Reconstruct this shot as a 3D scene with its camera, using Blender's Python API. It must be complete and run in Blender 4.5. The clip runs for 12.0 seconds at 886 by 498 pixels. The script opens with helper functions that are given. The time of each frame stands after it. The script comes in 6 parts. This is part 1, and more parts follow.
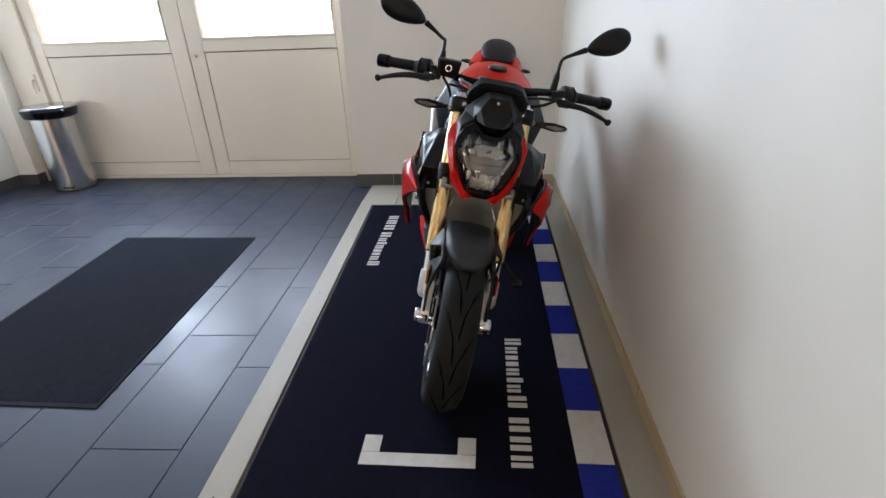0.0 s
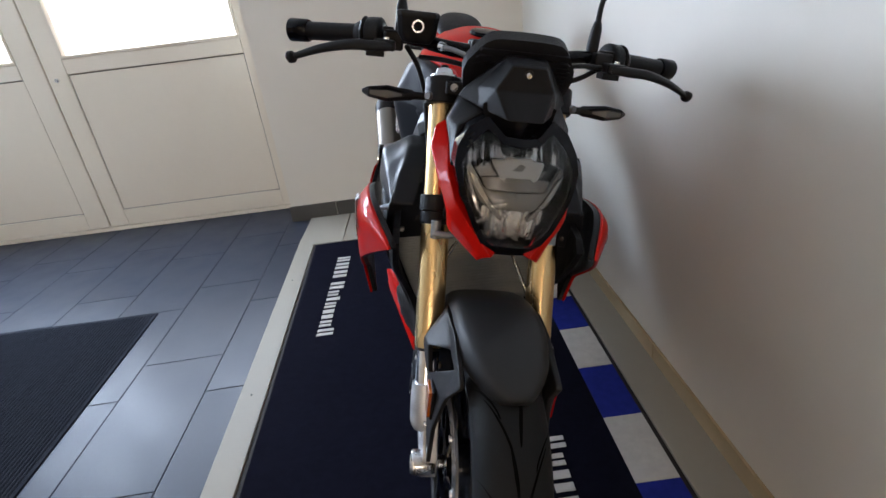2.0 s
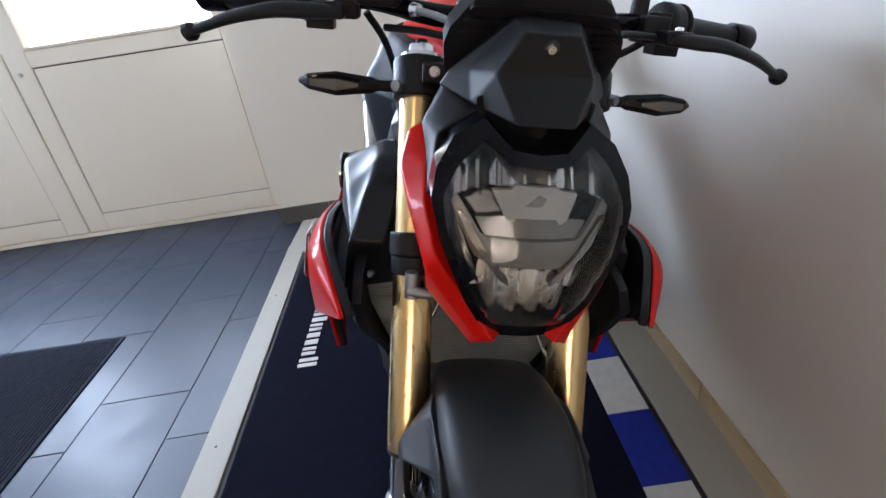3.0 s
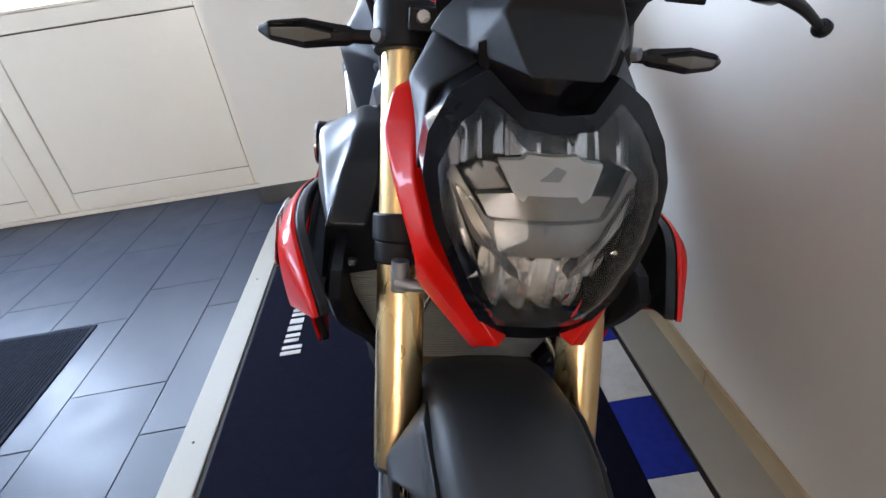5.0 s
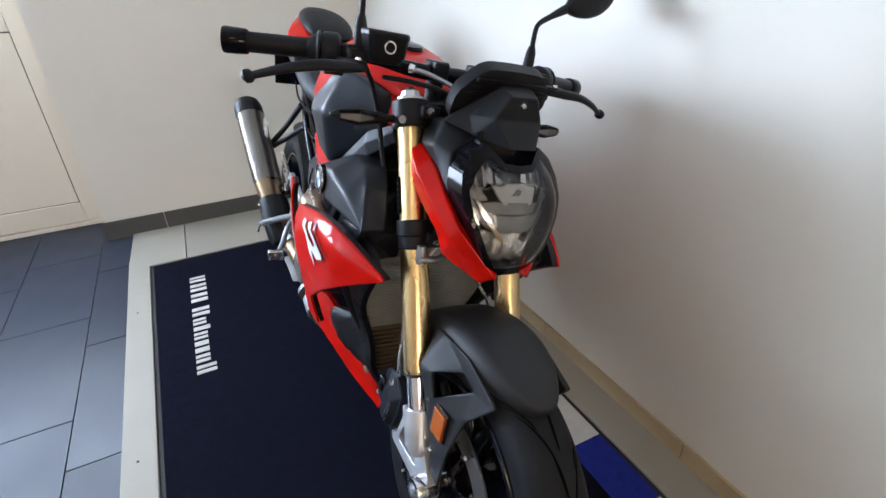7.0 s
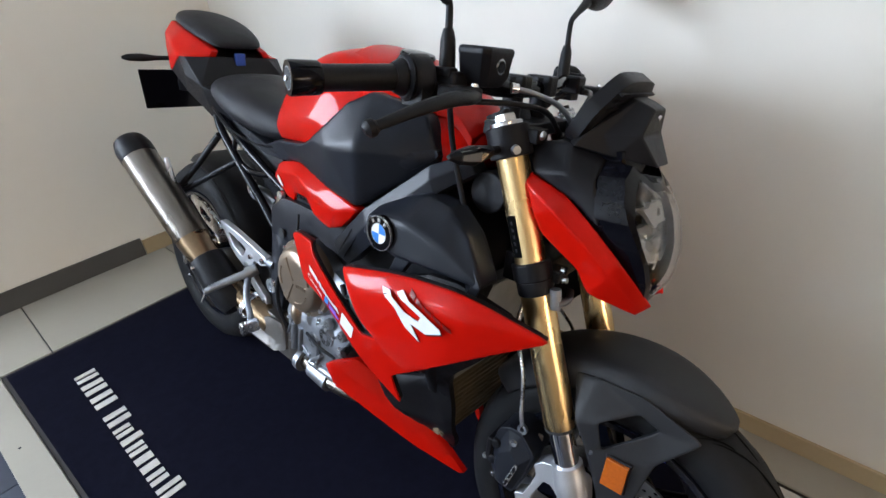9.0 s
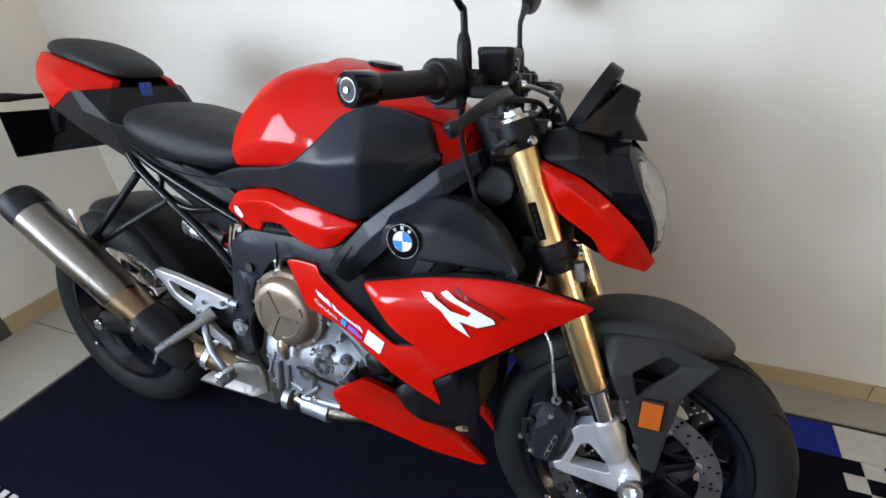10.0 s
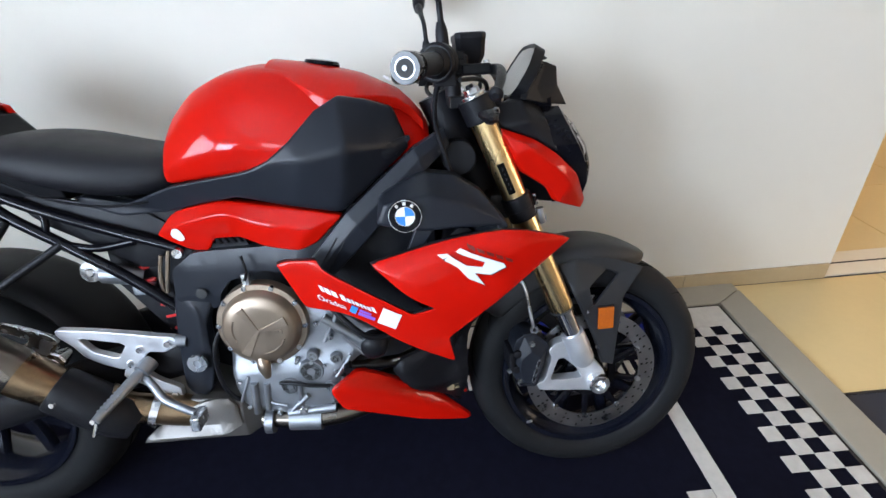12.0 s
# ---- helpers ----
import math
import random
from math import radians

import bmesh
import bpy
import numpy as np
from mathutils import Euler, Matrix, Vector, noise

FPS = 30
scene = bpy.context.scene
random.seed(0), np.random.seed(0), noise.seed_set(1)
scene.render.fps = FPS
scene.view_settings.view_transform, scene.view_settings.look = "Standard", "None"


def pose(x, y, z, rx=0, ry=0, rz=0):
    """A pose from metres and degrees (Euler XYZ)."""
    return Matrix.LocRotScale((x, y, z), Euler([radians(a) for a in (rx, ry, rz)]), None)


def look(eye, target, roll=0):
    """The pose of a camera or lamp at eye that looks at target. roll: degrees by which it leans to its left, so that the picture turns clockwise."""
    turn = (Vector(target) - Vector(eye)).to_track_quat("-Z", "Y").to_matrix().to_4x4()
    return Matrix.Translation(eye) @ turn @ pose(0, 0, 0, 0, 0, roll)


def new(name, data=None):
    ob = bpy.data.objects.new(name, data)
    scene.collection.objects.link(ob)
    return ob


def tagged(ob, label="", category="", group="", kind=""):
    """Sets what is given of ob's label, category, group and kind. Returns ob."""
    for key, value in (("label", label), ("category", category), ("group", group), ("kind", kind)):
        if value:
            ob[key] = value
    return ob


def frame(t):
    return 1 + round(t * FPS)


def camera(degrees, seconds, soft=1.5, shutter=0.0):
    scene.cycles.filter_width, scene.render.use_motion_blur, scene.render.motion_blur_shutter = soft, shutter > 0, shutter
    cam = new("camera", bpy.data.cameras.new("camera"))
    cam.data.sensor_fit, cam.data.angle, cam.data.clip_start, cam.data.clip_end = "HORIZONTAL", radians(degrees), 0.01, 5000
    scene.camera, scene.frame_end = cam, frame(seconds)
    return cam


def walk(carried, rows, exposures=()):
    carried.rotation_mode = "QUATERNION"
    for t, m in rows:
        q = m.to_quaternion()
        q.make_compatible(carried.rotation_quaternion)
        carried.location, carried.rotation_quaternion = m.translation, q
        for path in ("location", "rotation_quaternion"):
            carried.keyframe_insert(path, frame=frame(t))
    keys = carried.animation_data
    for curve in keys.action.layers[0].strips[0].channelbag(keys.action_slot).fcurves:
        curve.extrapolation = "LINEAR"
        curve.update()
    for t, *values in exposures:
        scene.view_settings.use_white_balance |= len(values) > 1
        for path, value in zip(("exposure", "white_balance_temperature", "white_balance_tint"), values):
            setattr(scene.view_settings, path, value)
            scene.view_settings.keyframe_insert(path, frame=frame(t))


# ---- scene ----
cam = camera(83.8, 12.0)
EXPOSURES = [(0.0, -0.14, 6800, 16), (1.0, -0.23, 6700, 16), (2.0, -0.21, 6600, 16), (2.5, 0.06, 6400, 18), (3.0, 0.08, 6300, 17), (4.8, 0.42, 6200, 16), (6.5, 0.34, 6300, 15), (8.5, 0.0, 6800, 15), (10.5, 0.09, 6800, 14), (12.0, 0.10, 6700, 14)]
PATH = [
    (0, (-0.374, 2.731, 1.216), (-0.549, 4.528, 0.355), -2.3),
    (0.5, (-0.496, 2.877, 1.215), (-0.536, 4.674, 0.339), -3.2),
    (1, (-0.554, 3.004, 1.19), (-0.544, 4.802, 0.313), -4.6),
    (1.5, (-0.537, 3.219, 1.155), (-0.51, 5.028, 0.302), -5.5),
    (2, (-0.512, 3.416, 1.072), (-0.481, 5.228, 0.226), -7.1),
    (2.5, (-0.486, 3.543, 1.05), (-0.482, 5.342, 0.178), -8.2),
    (3, (-0.457, 3.715, 1.03), (-0.478, 5.506, 0.14), -8.8),
    (3.2, (-0.445, 3.782, 1.019), (-0.476, 5.569, 0.121), -8.9),
    (4.8, (-0.443, 3.832, 0.984), (-0.47, 5.571, -0.004), -9.6),
    (5, (-0.462, 3.801, 0.995), (-0.449, 5.547, 0.02), -8.9),
    (5.5, (-0.529, 3.712, 1.019), (-0.344, 5.461, 0.066), -6.3),
    (6, (-0.613, 3.609, 1.066), (-0.259, 5.33, 0.112), -4.6),
    (6.5, (-0.7, 3.533, 1.116), (-0.182, 5.208, 0.155), -3.3),
    (6.7, (-0.734, 3.52, 1.133), (-0.124, 5.165, 0.174), -2.6),
    (8.3, (-1.051, 3.762, 1.213), (0.116, 5.042, 0.213), -4.4),
    (8.5, (-1.05, 3.83, 1.212), (0.129, 5.086, 0.196), -4.6),
    (9, (-1.068, 3.949, 1.205), (0.191, 5.1, 0.162), -3.6),
    (9.5, (-1.147, 4.07, 1.212), (0.266, 5.012, 0.156), -3.6),
    (10, (-1.23, 4.156, 1.213), (0.33, 4.863, 0.18), -4.5),
    (10.5, (-1.319, 4.228, 1.195), (0.325, 4.756, 0.186), -4.2),
    (11, (-1.355, 4.285, 1.185), (0.33, 4.625, 0.164), -3.5),
    (11.5, (-1.382, 4.376, 1.198), (0.329, 4.486, 0.168), -3.4),
    (12, (-1.404, 4.482, 1.21), (0.307, 4.401, 0.177), -3.3),
]
walk(cam, [(t, look(eye, target, roll)) for t, eye, target, roll in PATH], EXPOSURES)

# ---- world and light ----
world = bpy.data.worlds.new("world")
scene.world = world
world.use_nodes = True
wt = world.node_tree
sky = wt.nodes.new("ShaderNodeTexSky")
sky.sky_type = "NISHITA"
sky.sun_disc = False
sky.sun_elevation, sky.sun_rotation = radians(40), radians(20)
wt.links.new(sky.outputs[0], wt.nodes["Background"].inputs[0])
wt.nodes["Background"].inputs[1].default_value = 0.1


def area_lamp(name, at, target, w, h, power, color, spread=180):
    d = bpy.data.lights.new(name, "AREA")
    d.shape, d.size, d.size_y, d.energy, d.color = "RECTANGLE", w, h, power, color
    d.spread = radians(spread)
    ob = new(name, d)
    ob.matrix_world = look(at, target)
    return ob


DAY = (0.61, 0.79, 1.0)
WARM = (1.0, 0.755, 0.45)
area_lamp("daylight_right_pane", (-2.03, 6.60, 1.60), (-2.03, 0.0, 1.45), 1.0, 0.98, 72, DAY)
area_lamp("daylight_left_pane", (-3.36, 6.60, 1.60), (-3.36, 0.0, 1.45), 1.0, 0.98, 132, DAY)
area_lamp("west_window_light", (-4.34, 5.80, 1.90), (0.0, 4.4, 0.8), 0.62, 0.66, 10, DAY, 125)
# warm fill from the unseen south side, set to brighten and tint shaded walls
area_lamp("south_warm_fill", (-1.9, -7.90, 1.7), (-1.9, 5.0, 1.2), 4.2, 1.6, 124, WARM)
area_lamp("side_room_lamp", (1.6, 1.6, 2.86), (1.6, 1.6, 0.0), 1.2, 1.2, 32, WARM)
# added warm fill from overhead, tints the near end of the east wall
area_lamp("ceiling_fill_light", (-2.3, 1.2, 2.86), (-2.3, 1.2, 0.0), 0.58, 0.58, 22, WARM)

# ---- materials ----


def material(name, base, rough=0.5, metal=0.0, var=0.12, scale=8.0, bump=0.0, bump_scale=200.0, coat=0.0, spec=0.5, stretch=None, tile_var=0.0, rough_var=0.0):
    """A surface with broad and fine variation of tone, and a fine relief."""
    m = bpy.data.materials.new(name)
    m.use_nodes = True
    t = m.node_tree
    n, l = t.nodes, t.links
    p = n["Principled BSDF"]
    p.inputs["Roughness"].default_value, p.inputs["Metallic"].default_value = rough, metal
    p.inputs["Coat Weight"].default_value, p.inputs["Coat Roughness"].default_value = coat, 0.04
    p.inputs["Specular IOR Level"].default_value = spec
    co = n.new("ShaderNodeTexCoord")
    mp = n.new("ShaderNodeMapping")
    l.new(co.outputs["Object"], mp.inputs[0])
    if stretch:
        mp.inputs["Scale"].default_value = stretch
    big, small = n.new("ShaderNodeTexNoise"), n.new("ShaderNodeTexNoise")
    big.inputs["Scale"].default_value, small.inputs["Scale"].default_value = scale, scale * 14
    for q in (big, small):
        q.inputs["Detail"].default_value = 4.0
        l.new(mp.outputs[0], q.inputs["Vector"])
    mix = n.new("ShaderNodeMath")
    mix.operation = "MULTIPLY_ADD"
    l.new(small.outputs[0], mix.inputs[0])
    mix.inputs[1].default_value = 0.35
    l.new(big.outputs[0], mix.inputs[2])
    ramp = n.new("ShaderNodeMapRange")
    ramp.inputs["From Min"].default_value, ramp.inputs["From Max"].default_value = 0.35, 1.0
    ramp.inputs["To Min"].default_value, ramp.inputs["To Max"].default_value = 1 - var, 1 + var
    l.new(mix.outputs[0], ramp.inputs[0])
    value = ramp.outputs[0]
    if tile_var:
        oi = n.new("ShaderNodeObjectInfo")
        r2 = n.new("ShaderNodeMapRange")
        r2.inputs["To Min"].default_value, r2.inputs["To Max"].default_value = 1 - tile_var, 1 + tile_var
        l.new(oi.outputs["Random"], r2.inputs[0])
        mu = n.new("ShaderNodeMath")
        mu.operation = "MULTIPLY"
        l.new(value, mu.inputs[0]), l.new(r2.outputs[0], mu.inputs[1])
        value = mu.outputs[0]
    sc = n.new("ShaderNodeVectorMath")
    sc.operation = "SCALE"
    sc.inputs[0].default_value = base
    l.new(value, sc.inputs["Scale"])
    l.new(sc.outputs[0], p.inputs["Base Color"])
    if rough_var:
        rr = n.new("ShaderNodeMapRange")
        rr.inputs["From Min"].default_value, rr.inputs["From Max"].default_value = 0.3, 0.7
        rr.inputs["To Min"].default_value, rr.inputs["To Max"].default_value = max(0.02, rough - rough_var), rough + rough_var
        l.new(big.outputs[0], rr.inputs[0])
        l.new(rr.outputs[0], p.inputs["Roughness"])
    if bump:
        bn, bu = n.new("ShaderNodeTexNoise"), n.new("ShaderNodeBump")
        bn.inputs["Scale"].default_value = bump_scale
        l.new(mp.outputs[0], bn.inputs["Vector"])
        bu.inputs["Strength"].default_value, bu.inputs["Distance"].default_value = bump, 0.002
        l.new(bn.outputs[0], bu.inputs["Height"])
        l.new(bu.outputs[0], p.inputs["Normal"])
    return m


def glass(name, color=(1, 1, 1), rough=0.0, ior=1.45):
    m = material(name, color, rough, var=0.0)
    p = m.node_tree.nodes["Principled BSDF"]
    p.inputs["Transmission Weight"].default_value, p.inputs["IOR"].default_value = 1.0, ior
    return m


def glow(name, color, strength):
    m = bpy.data.materials.new(name)
    m.use_nodes = True
    t = m.node_tree
    t.nodes.remove(t.nodes["Principled BSDF"])
    e = t.nodes.new("ShaderNodeEmission")
    no, rp = t.nodes.new("ShaderNodeTexNoise"), t.nodes.new("ShaderNodeMapRange")
    no.inputs["Scale"].default_value = 1.2
    rp.inputs["To Min"].default_value, rp.inputs["To Max"].default_value = strength * 0.6, strength * 1.3
    e.inputs[0].default_value = (*color, 1)
    t.links.new(no.outputs[0], rp.inputs[0]), t.links.new(rp.outputs[0], e.inputs[1])
    t.links.new(e.outputs[0], t.nodes["Material Output"].inputs[0])
    return m


RED = material("red_paint", (0.50, 0.006, 0.002), 0.42, var=0.03, scale=3, coat=0.36, spec=0.03, bump=0.02, bump_scale=900)
BLACK = material("black_plastic", (0.007, 0.007, 0.009), 0.42, var=0.25, scale=20, bump=0.2, bump_scale=1400, rough_var=0.06, spec=0.20)
GLOSSBLACK = material("gloss_black", (0.004, 0.004, 0.006), 0.10, var=0.2, scale=10, spec=0.16)
GREY = material("anthracite_satin", (0.0115, 0.0135, 0.019), 0.36, metal=0.0, var=0.10, scale=9, bump=0.05, bump_scale=1200, rough_var=0.05, spec=0.25)
FENDER = material("matt_dark_grey_plastic", (0.0195, 0.0200, 0.0225), 0.46, var=0.12, scale=12, bump=0.12, bump_scale=1500, rough_var=0.05, spec=0.30)
GOLD = material("gold_anodised", (0.80, 0.58, 0.30), 0.28, metal=1.0, var=0.08, scale=14, bump=0.015, bump_scale=120, stretch=(1, 1, 0.1), rough_var=0.05)
SILVER = material("cast_aluminium", (0.28, 0.295, 0.32), 0.42, metal=0.9, var=0.14, scale=25, bump=0.25, bump_scale=500, rough_var=0.08)
ALU = material("bare_cast_aluminium", (0.60, 0.61, 0.64), 0.40, metal=0.72, var=0.12, scale=25, bump=0.15, bump_scale=500, rough_var=0.08)
BRIGHT = material("machined_aluminium", (0.72, 0.73, 0.75), 0.26, metal=1.0, var=0.08, scale=30, rough_var=0.08)
CHROME = material("chrome", (0.80, 0.81, 0.84), 0.08, metal=1.0, var=0.05, scale=20)
BRONZE = material("bronze_engine_cover", (0.30, 0.235, 0.18), 0.36, metal=0.85, var=0.12, scale=25, bump=0.12, bump_scale=700, rough_var=0.08)
TITAN = material("brushed_steel_silencer", (0.17, 0.15, 0.13), 0.30, metal=1.0, var=0.14, scale=10, bump=0.08, bump_scale=300, stretch=(1, 0.2, 0.2), rough_var=0.07)
DULL = material("dull_steel", (0.17, 0.16, 0.15), 0.45, metal=0.7, var=0.18, scale=18, bump=0.1, bump_scale=300, rough_var=0.1)
TINT = material("heat_tinted_steel", (0.22, 0.15, 0.09), 0.28, metal=1.0, var=0.25, scale=14, rough_var=0.1)
RUBBER = material("tyre_rubber", (0.0085, 0.0088, 0.0100), 0.62, var=0.2, scale=16, bump=0.2, bump_scale=700, rough_var=0.08, spec=0.20)
# near-black for the shade of grooves and the outlet, and for the fork label
SHADE_AND_LABEL = material("shade_and_label_black", (0.004, 0.004, 0.004), 0.95, var=0.2, spec=0.0)
DARKRED = material("dark_red_decal", (0.16, 0.008, 0.006), 0.35, var=0.1)
RIM = material("black_rim", (0.004, 0.005, 0.010), 0.20, var=0.15, scale=12, spec=0.5)
SEAT = material("seat_vinyl", (0.009, 0.009, 0.012), 0.50, var=0.15, scale=14, bump=0.35, bump_scale=1100, rough_var=0.05, spec=0.28)
LENS = glass("headlight_lens", (0.97, 0.98, 1.0), ior=1.24)
DRL = material("light_guide", (0.105, 0.105, 0.102), 0.26, var=0.06, scale=20, coat=0.5)
LENS_GREY = material("indicator_lens_grey", (0.10, 0.10, 0.095), 0.22, var=0.06, scale=20, coat=0.5)
BADGE = material("pale_grey_badge_plate", (0.25, 0.25, 0.245), 0.35, var=0.05, scale=20)
REFLECTOR = material("dull_reflector", (0.36, 0.35, 0.335), 0.16, metal=1.0, var=0.1, scale=20)
AMBER = material("amber_reflector", (0.40, 0.085, 0.006), 0.18, var=0.15, scale=180, coat=0.8, bump=0.4, bump_scale=420)
REDLENS = material("red_reflector", (0.45, 0.01, 0.01), 0.2, coat=0.6)
FINS = material("grey_fins", (0.46, 0.46, 0.44), 0.55, metal=0.3, var=0.12, scale=30)
RADIATOR = material("radiator_fins", (0.16, 0.16, 0.155), 0.5, metal=0.7, var=0.15, scale=30)
COOLER = material("bronze_cooler_fins", (0.22, 0.165, 0.10), 0.5, metal=0.3, var=0.2, scale=30)
WHITEINK = material("white_decal", (0.72, 0.73, 0.74), 0.4, var=0.05)
BLACKINK = material("black_decal", (0.02, 0.006, 0.006), 0.35, var=0.1)
BLUEINK = material("blue_decal", (0.02, 0.20, 0.60), 0.3, var=0.05)
PURPLEINK = material("violet_decal", (0.22, 0.10, 0.55), 0.4, var=0.05)
SPRING = material("red_spring", (0.55, 0.02, 0.02), 0.35, var=0.08, coat=0.3)
SCREEN = material("display_glass", (0.10, 0.105, 0.11), 0.18, var=0.05, coat=0.5)
DISC = material("brake_disc_steel", (0.36, 0.36, 0.37), 0.34, metal=1.0, var=0.12, scale=30, rough_var=0.08)
FLUTE = material("bright_fluted_reflector", (0.88, 0.88, 0.88), 0.22, metal=0.82, var=0.04, scale=20)
MIRROR = material("mirror_glass", (0.85, 0.86, 0.88), 0.02, metal=1.0, var=0.0)
BLUETAG = material("blue_tag", (0.02, 0.07, 0.35), 0.4, var=0.1)

WALL = material("off_white_wall_paint", (0.735, 0.695, 0.620), 0.62, var=0.025, scale=1.3, bump=0.12, bump_scale=350)
CEIL = material("white_ceiling", (0.80, 0.79, 0.77), 0.8, var=0.02, scale=1.0)
DOORWHITE = material("white_pvc", (0.74, 0.67, 0.56), 0.32, var=0.03, scale=2.0, bump=0.03, bump_scale=60)
# real dark rubber, and discs whose dark colour is the shade of hollows
SEAL_AND_SHADE = material("dark_rubber_and_hollow_shade", (0.02, 0.02, 0.02), 0.7, var=0.1)
DARKTILE = material("dark_grey_tile", (0.022, 0.028, 0.043), 0.40, var=0.10, scale=5, bump=0.06, bump_scale=180, tile_var=0.03, rough_var=0.07, spec=0.20)
GROUT = material("dark_grout", (0.030, 0.036, 0.048), 0.55, var=0.15, scale=30)
BEIGETILE = material("beige_tile", (0.62, 0.47, 0.24), 0.34, var=0.06, scale=3, tile_var=0.03, rough_var=0.06)
CREAM = material("cream_threshold", (0.68, 0.62, 0.52), 0.45, var=0.06, scale=6)
SKIRT = material("beige_skirting_tile", (0.42, 0.32, 0.19), 0.4, var=0.08, scale=5, tile_var=0.04)
DARKSKIRT = material("dark_skirting_tile", (0.065, 0.063, 0.060), 0.4, var=0.12, scale=5, tile_var=0.05)
RAIL = material("pale_grey_edging", (0.31, 0.28, 0.232), 0.5, var=0.05, scale=4, bump=0.05, bump_scale=250, rough_var=0.06, spec=0.2)


def carpet(name, base, var=0.3):
    return material(name, base, 0.95, var=var, scale=45, bump=0.9, bump_scale=900, spec=0.04)


MATBLACK = carpet("near_black_carpet", (0.0058, 0.0060, 0.0125))
MATWHITE = carpet("off_white_carpet", (0.56, 0.53, 0.49), 0.1)
MATBLUE = carpet("blue_carpet", (0.020, 0.030, 0.23), 0.15)
MATEDGE = material("black_rubber_edge", (0.020, 0.016, 0.014), 0.8, var=0.2)
RUG = carpet("charcoal_doormat", (0.026, 0.029, 0.038), 0.2)
STEEL = material("brushed_stainless", (0.60, 0.60, 0.61), 0.20, metal=1.0, var=0.08, scale=8, stretch=(1, 1, 0.05), rough_var=0.05)
PANE = glass("window_glass")
OUTSIDE = glow("bright_daylight", (1.0, 0.99, 0.97), 5.0)

# ---- mesh tools ----


def V(*a):
    return Vector(a)


def part(name, bm, mat, parent=None, label="", bevel=0.0, sub=0, angle=38, m=None, limit=35, crease=None):
    if m is not None:
        bm.transform(m)
    bmesh.ops.recalc_face_normals(bm, faces=bm.faces)
    if crease is not None:
        ly = bm.edges.layers.float.new("crease_edge")
        for e in bm.edges:
            wide = len(e.link_faces) == 2 and e.calc_face_angle(0) > radians(48)
            e[ly] = 0.92 if wide else crease
        sub = 3
    me = bpy.data.meshes.new(name)
    bm.to_mesh(me)
    bm.free()
    me.materials.append(mat)
    me.polygons.foreach_set("use_smooth", [True] * len(me.polygons))
    if not bevel and not sub:
        me.set_sharp_from_angle(angle=radians(angle))
    ob = new(name, me)
    ob.parent = parent
    if bevel:
        b = ob.modifiers.new("bevel", "BEVEL")
        b.width, b.segments, b.limit_method, b.angle_limit, b.harden_normals = bevel, 2, "ANGLE", radians(limit), True
    if sub:
        s = ob.modifiers.new("smooth", "SUBSURF")
        s.levels = s.render_levels = sub
    if label:
        ob["label"] = label
    return ob


def box(c, s, bm=None, rot=None):
    bm = bm or bmesh.new()
    m = Matrix.Translation(c) @ (rot or Matrix()) @ Matrix.Diagonal((*s, 1))
    bmesh.ops.create_cube(bm, size=1.0, matrix=m)
    return bm


def aim(a, b):
    d = Vector(b) - Vector(a)
    return Matrix.Translation((Vector(a) + Vector(b)) / 2) @ d.to_track_quat("Z", "Y").to_matrix().to_4x4(), d.length


def rod(a, b, r, r2=None, n=16, bm=None):
    bm = bm or bmesh.new()
    m, h = aim(a, b)
    bmesh.ops.create_cone(bm, cap_ends=True, segments=n, radius1=r, radius2=r if r2 is None else r2, depth=h, matrix=m)
    return bm


def spline(pts, steps=6):
    """Points of a smooth line through pts."""
    p = [Vector(q) for q in pts]
    p = [2 * p[0] - p[1]] + p + [2 * p[-1] - p[-2]]
    out = []
    for i in range(1, len(p) - 2):
        for k in range(steps):
            t = k / steps
            a, b, c, d = p[i - 1:i + 3]
            out.append(0.5 * (2 * b + (c - a) * t + (2 * a - 5 * b + 4 * c - d) * t * t + (3 * b - a - 3 * c + d) * t ** 3))
    return out + [p[-2]]


def tube(pts, r, n=10, steps=6, bm=None, flat=1.0):
    """A bent round bar along pts; r may be a list along the line."""
    bm = bm or bmesh.new()
    line = spline(pts, steps) if steps > 1 else [Vector(q) for q in pts]
    rr = r if isinstance(r, (list, tuple)) else [r, r]
    side, rings = None, []
    for i, q in enumerate(line):
        d = (line[min(i + 1, len(line) - 1)] - line[max(i - 1, 0)]).normalized()
        if side is None:
            side = d.orthogonal().normalized()
        side = (side - d * side.dot(d)).normalized()
        up = d.cross(side)
        u = i / (len(line) - 1) * (len(rr) - 1)
        k = min(int(u), len(rr) - 2)
        rad = rr[k] + (rr[k + 1] - rr[k]) * (u - k)
        rings.append([q + side * rad * math.cos(a * math.tau / n) + up * rad * flat * math.sin(a * math.tau / n) for a in range(n)])
    return skin(rings, bm)


def skin(rings, bm=None, caps=True, loop=False):
    """Faces over closed rings of equal count."""
    bm = bm or bmesh.new()
    vs = [[bm.verts.new(p) for p in r] for r in rings]
    n = len(vs[0])
    for i in range(len(vs) if loop else len(vs) - 1):
        a, b = vs[i], vs[(i + 1) % len(vs)]
        for k in range(n):
            bm.faces.new((a[k], a[(k + 1) % n], b[(k + 1) % n], b[k]))
    if caps and not loop:
        bm.faces.new(vs[0]), bm.faces.new(vs[-1])
    return bm


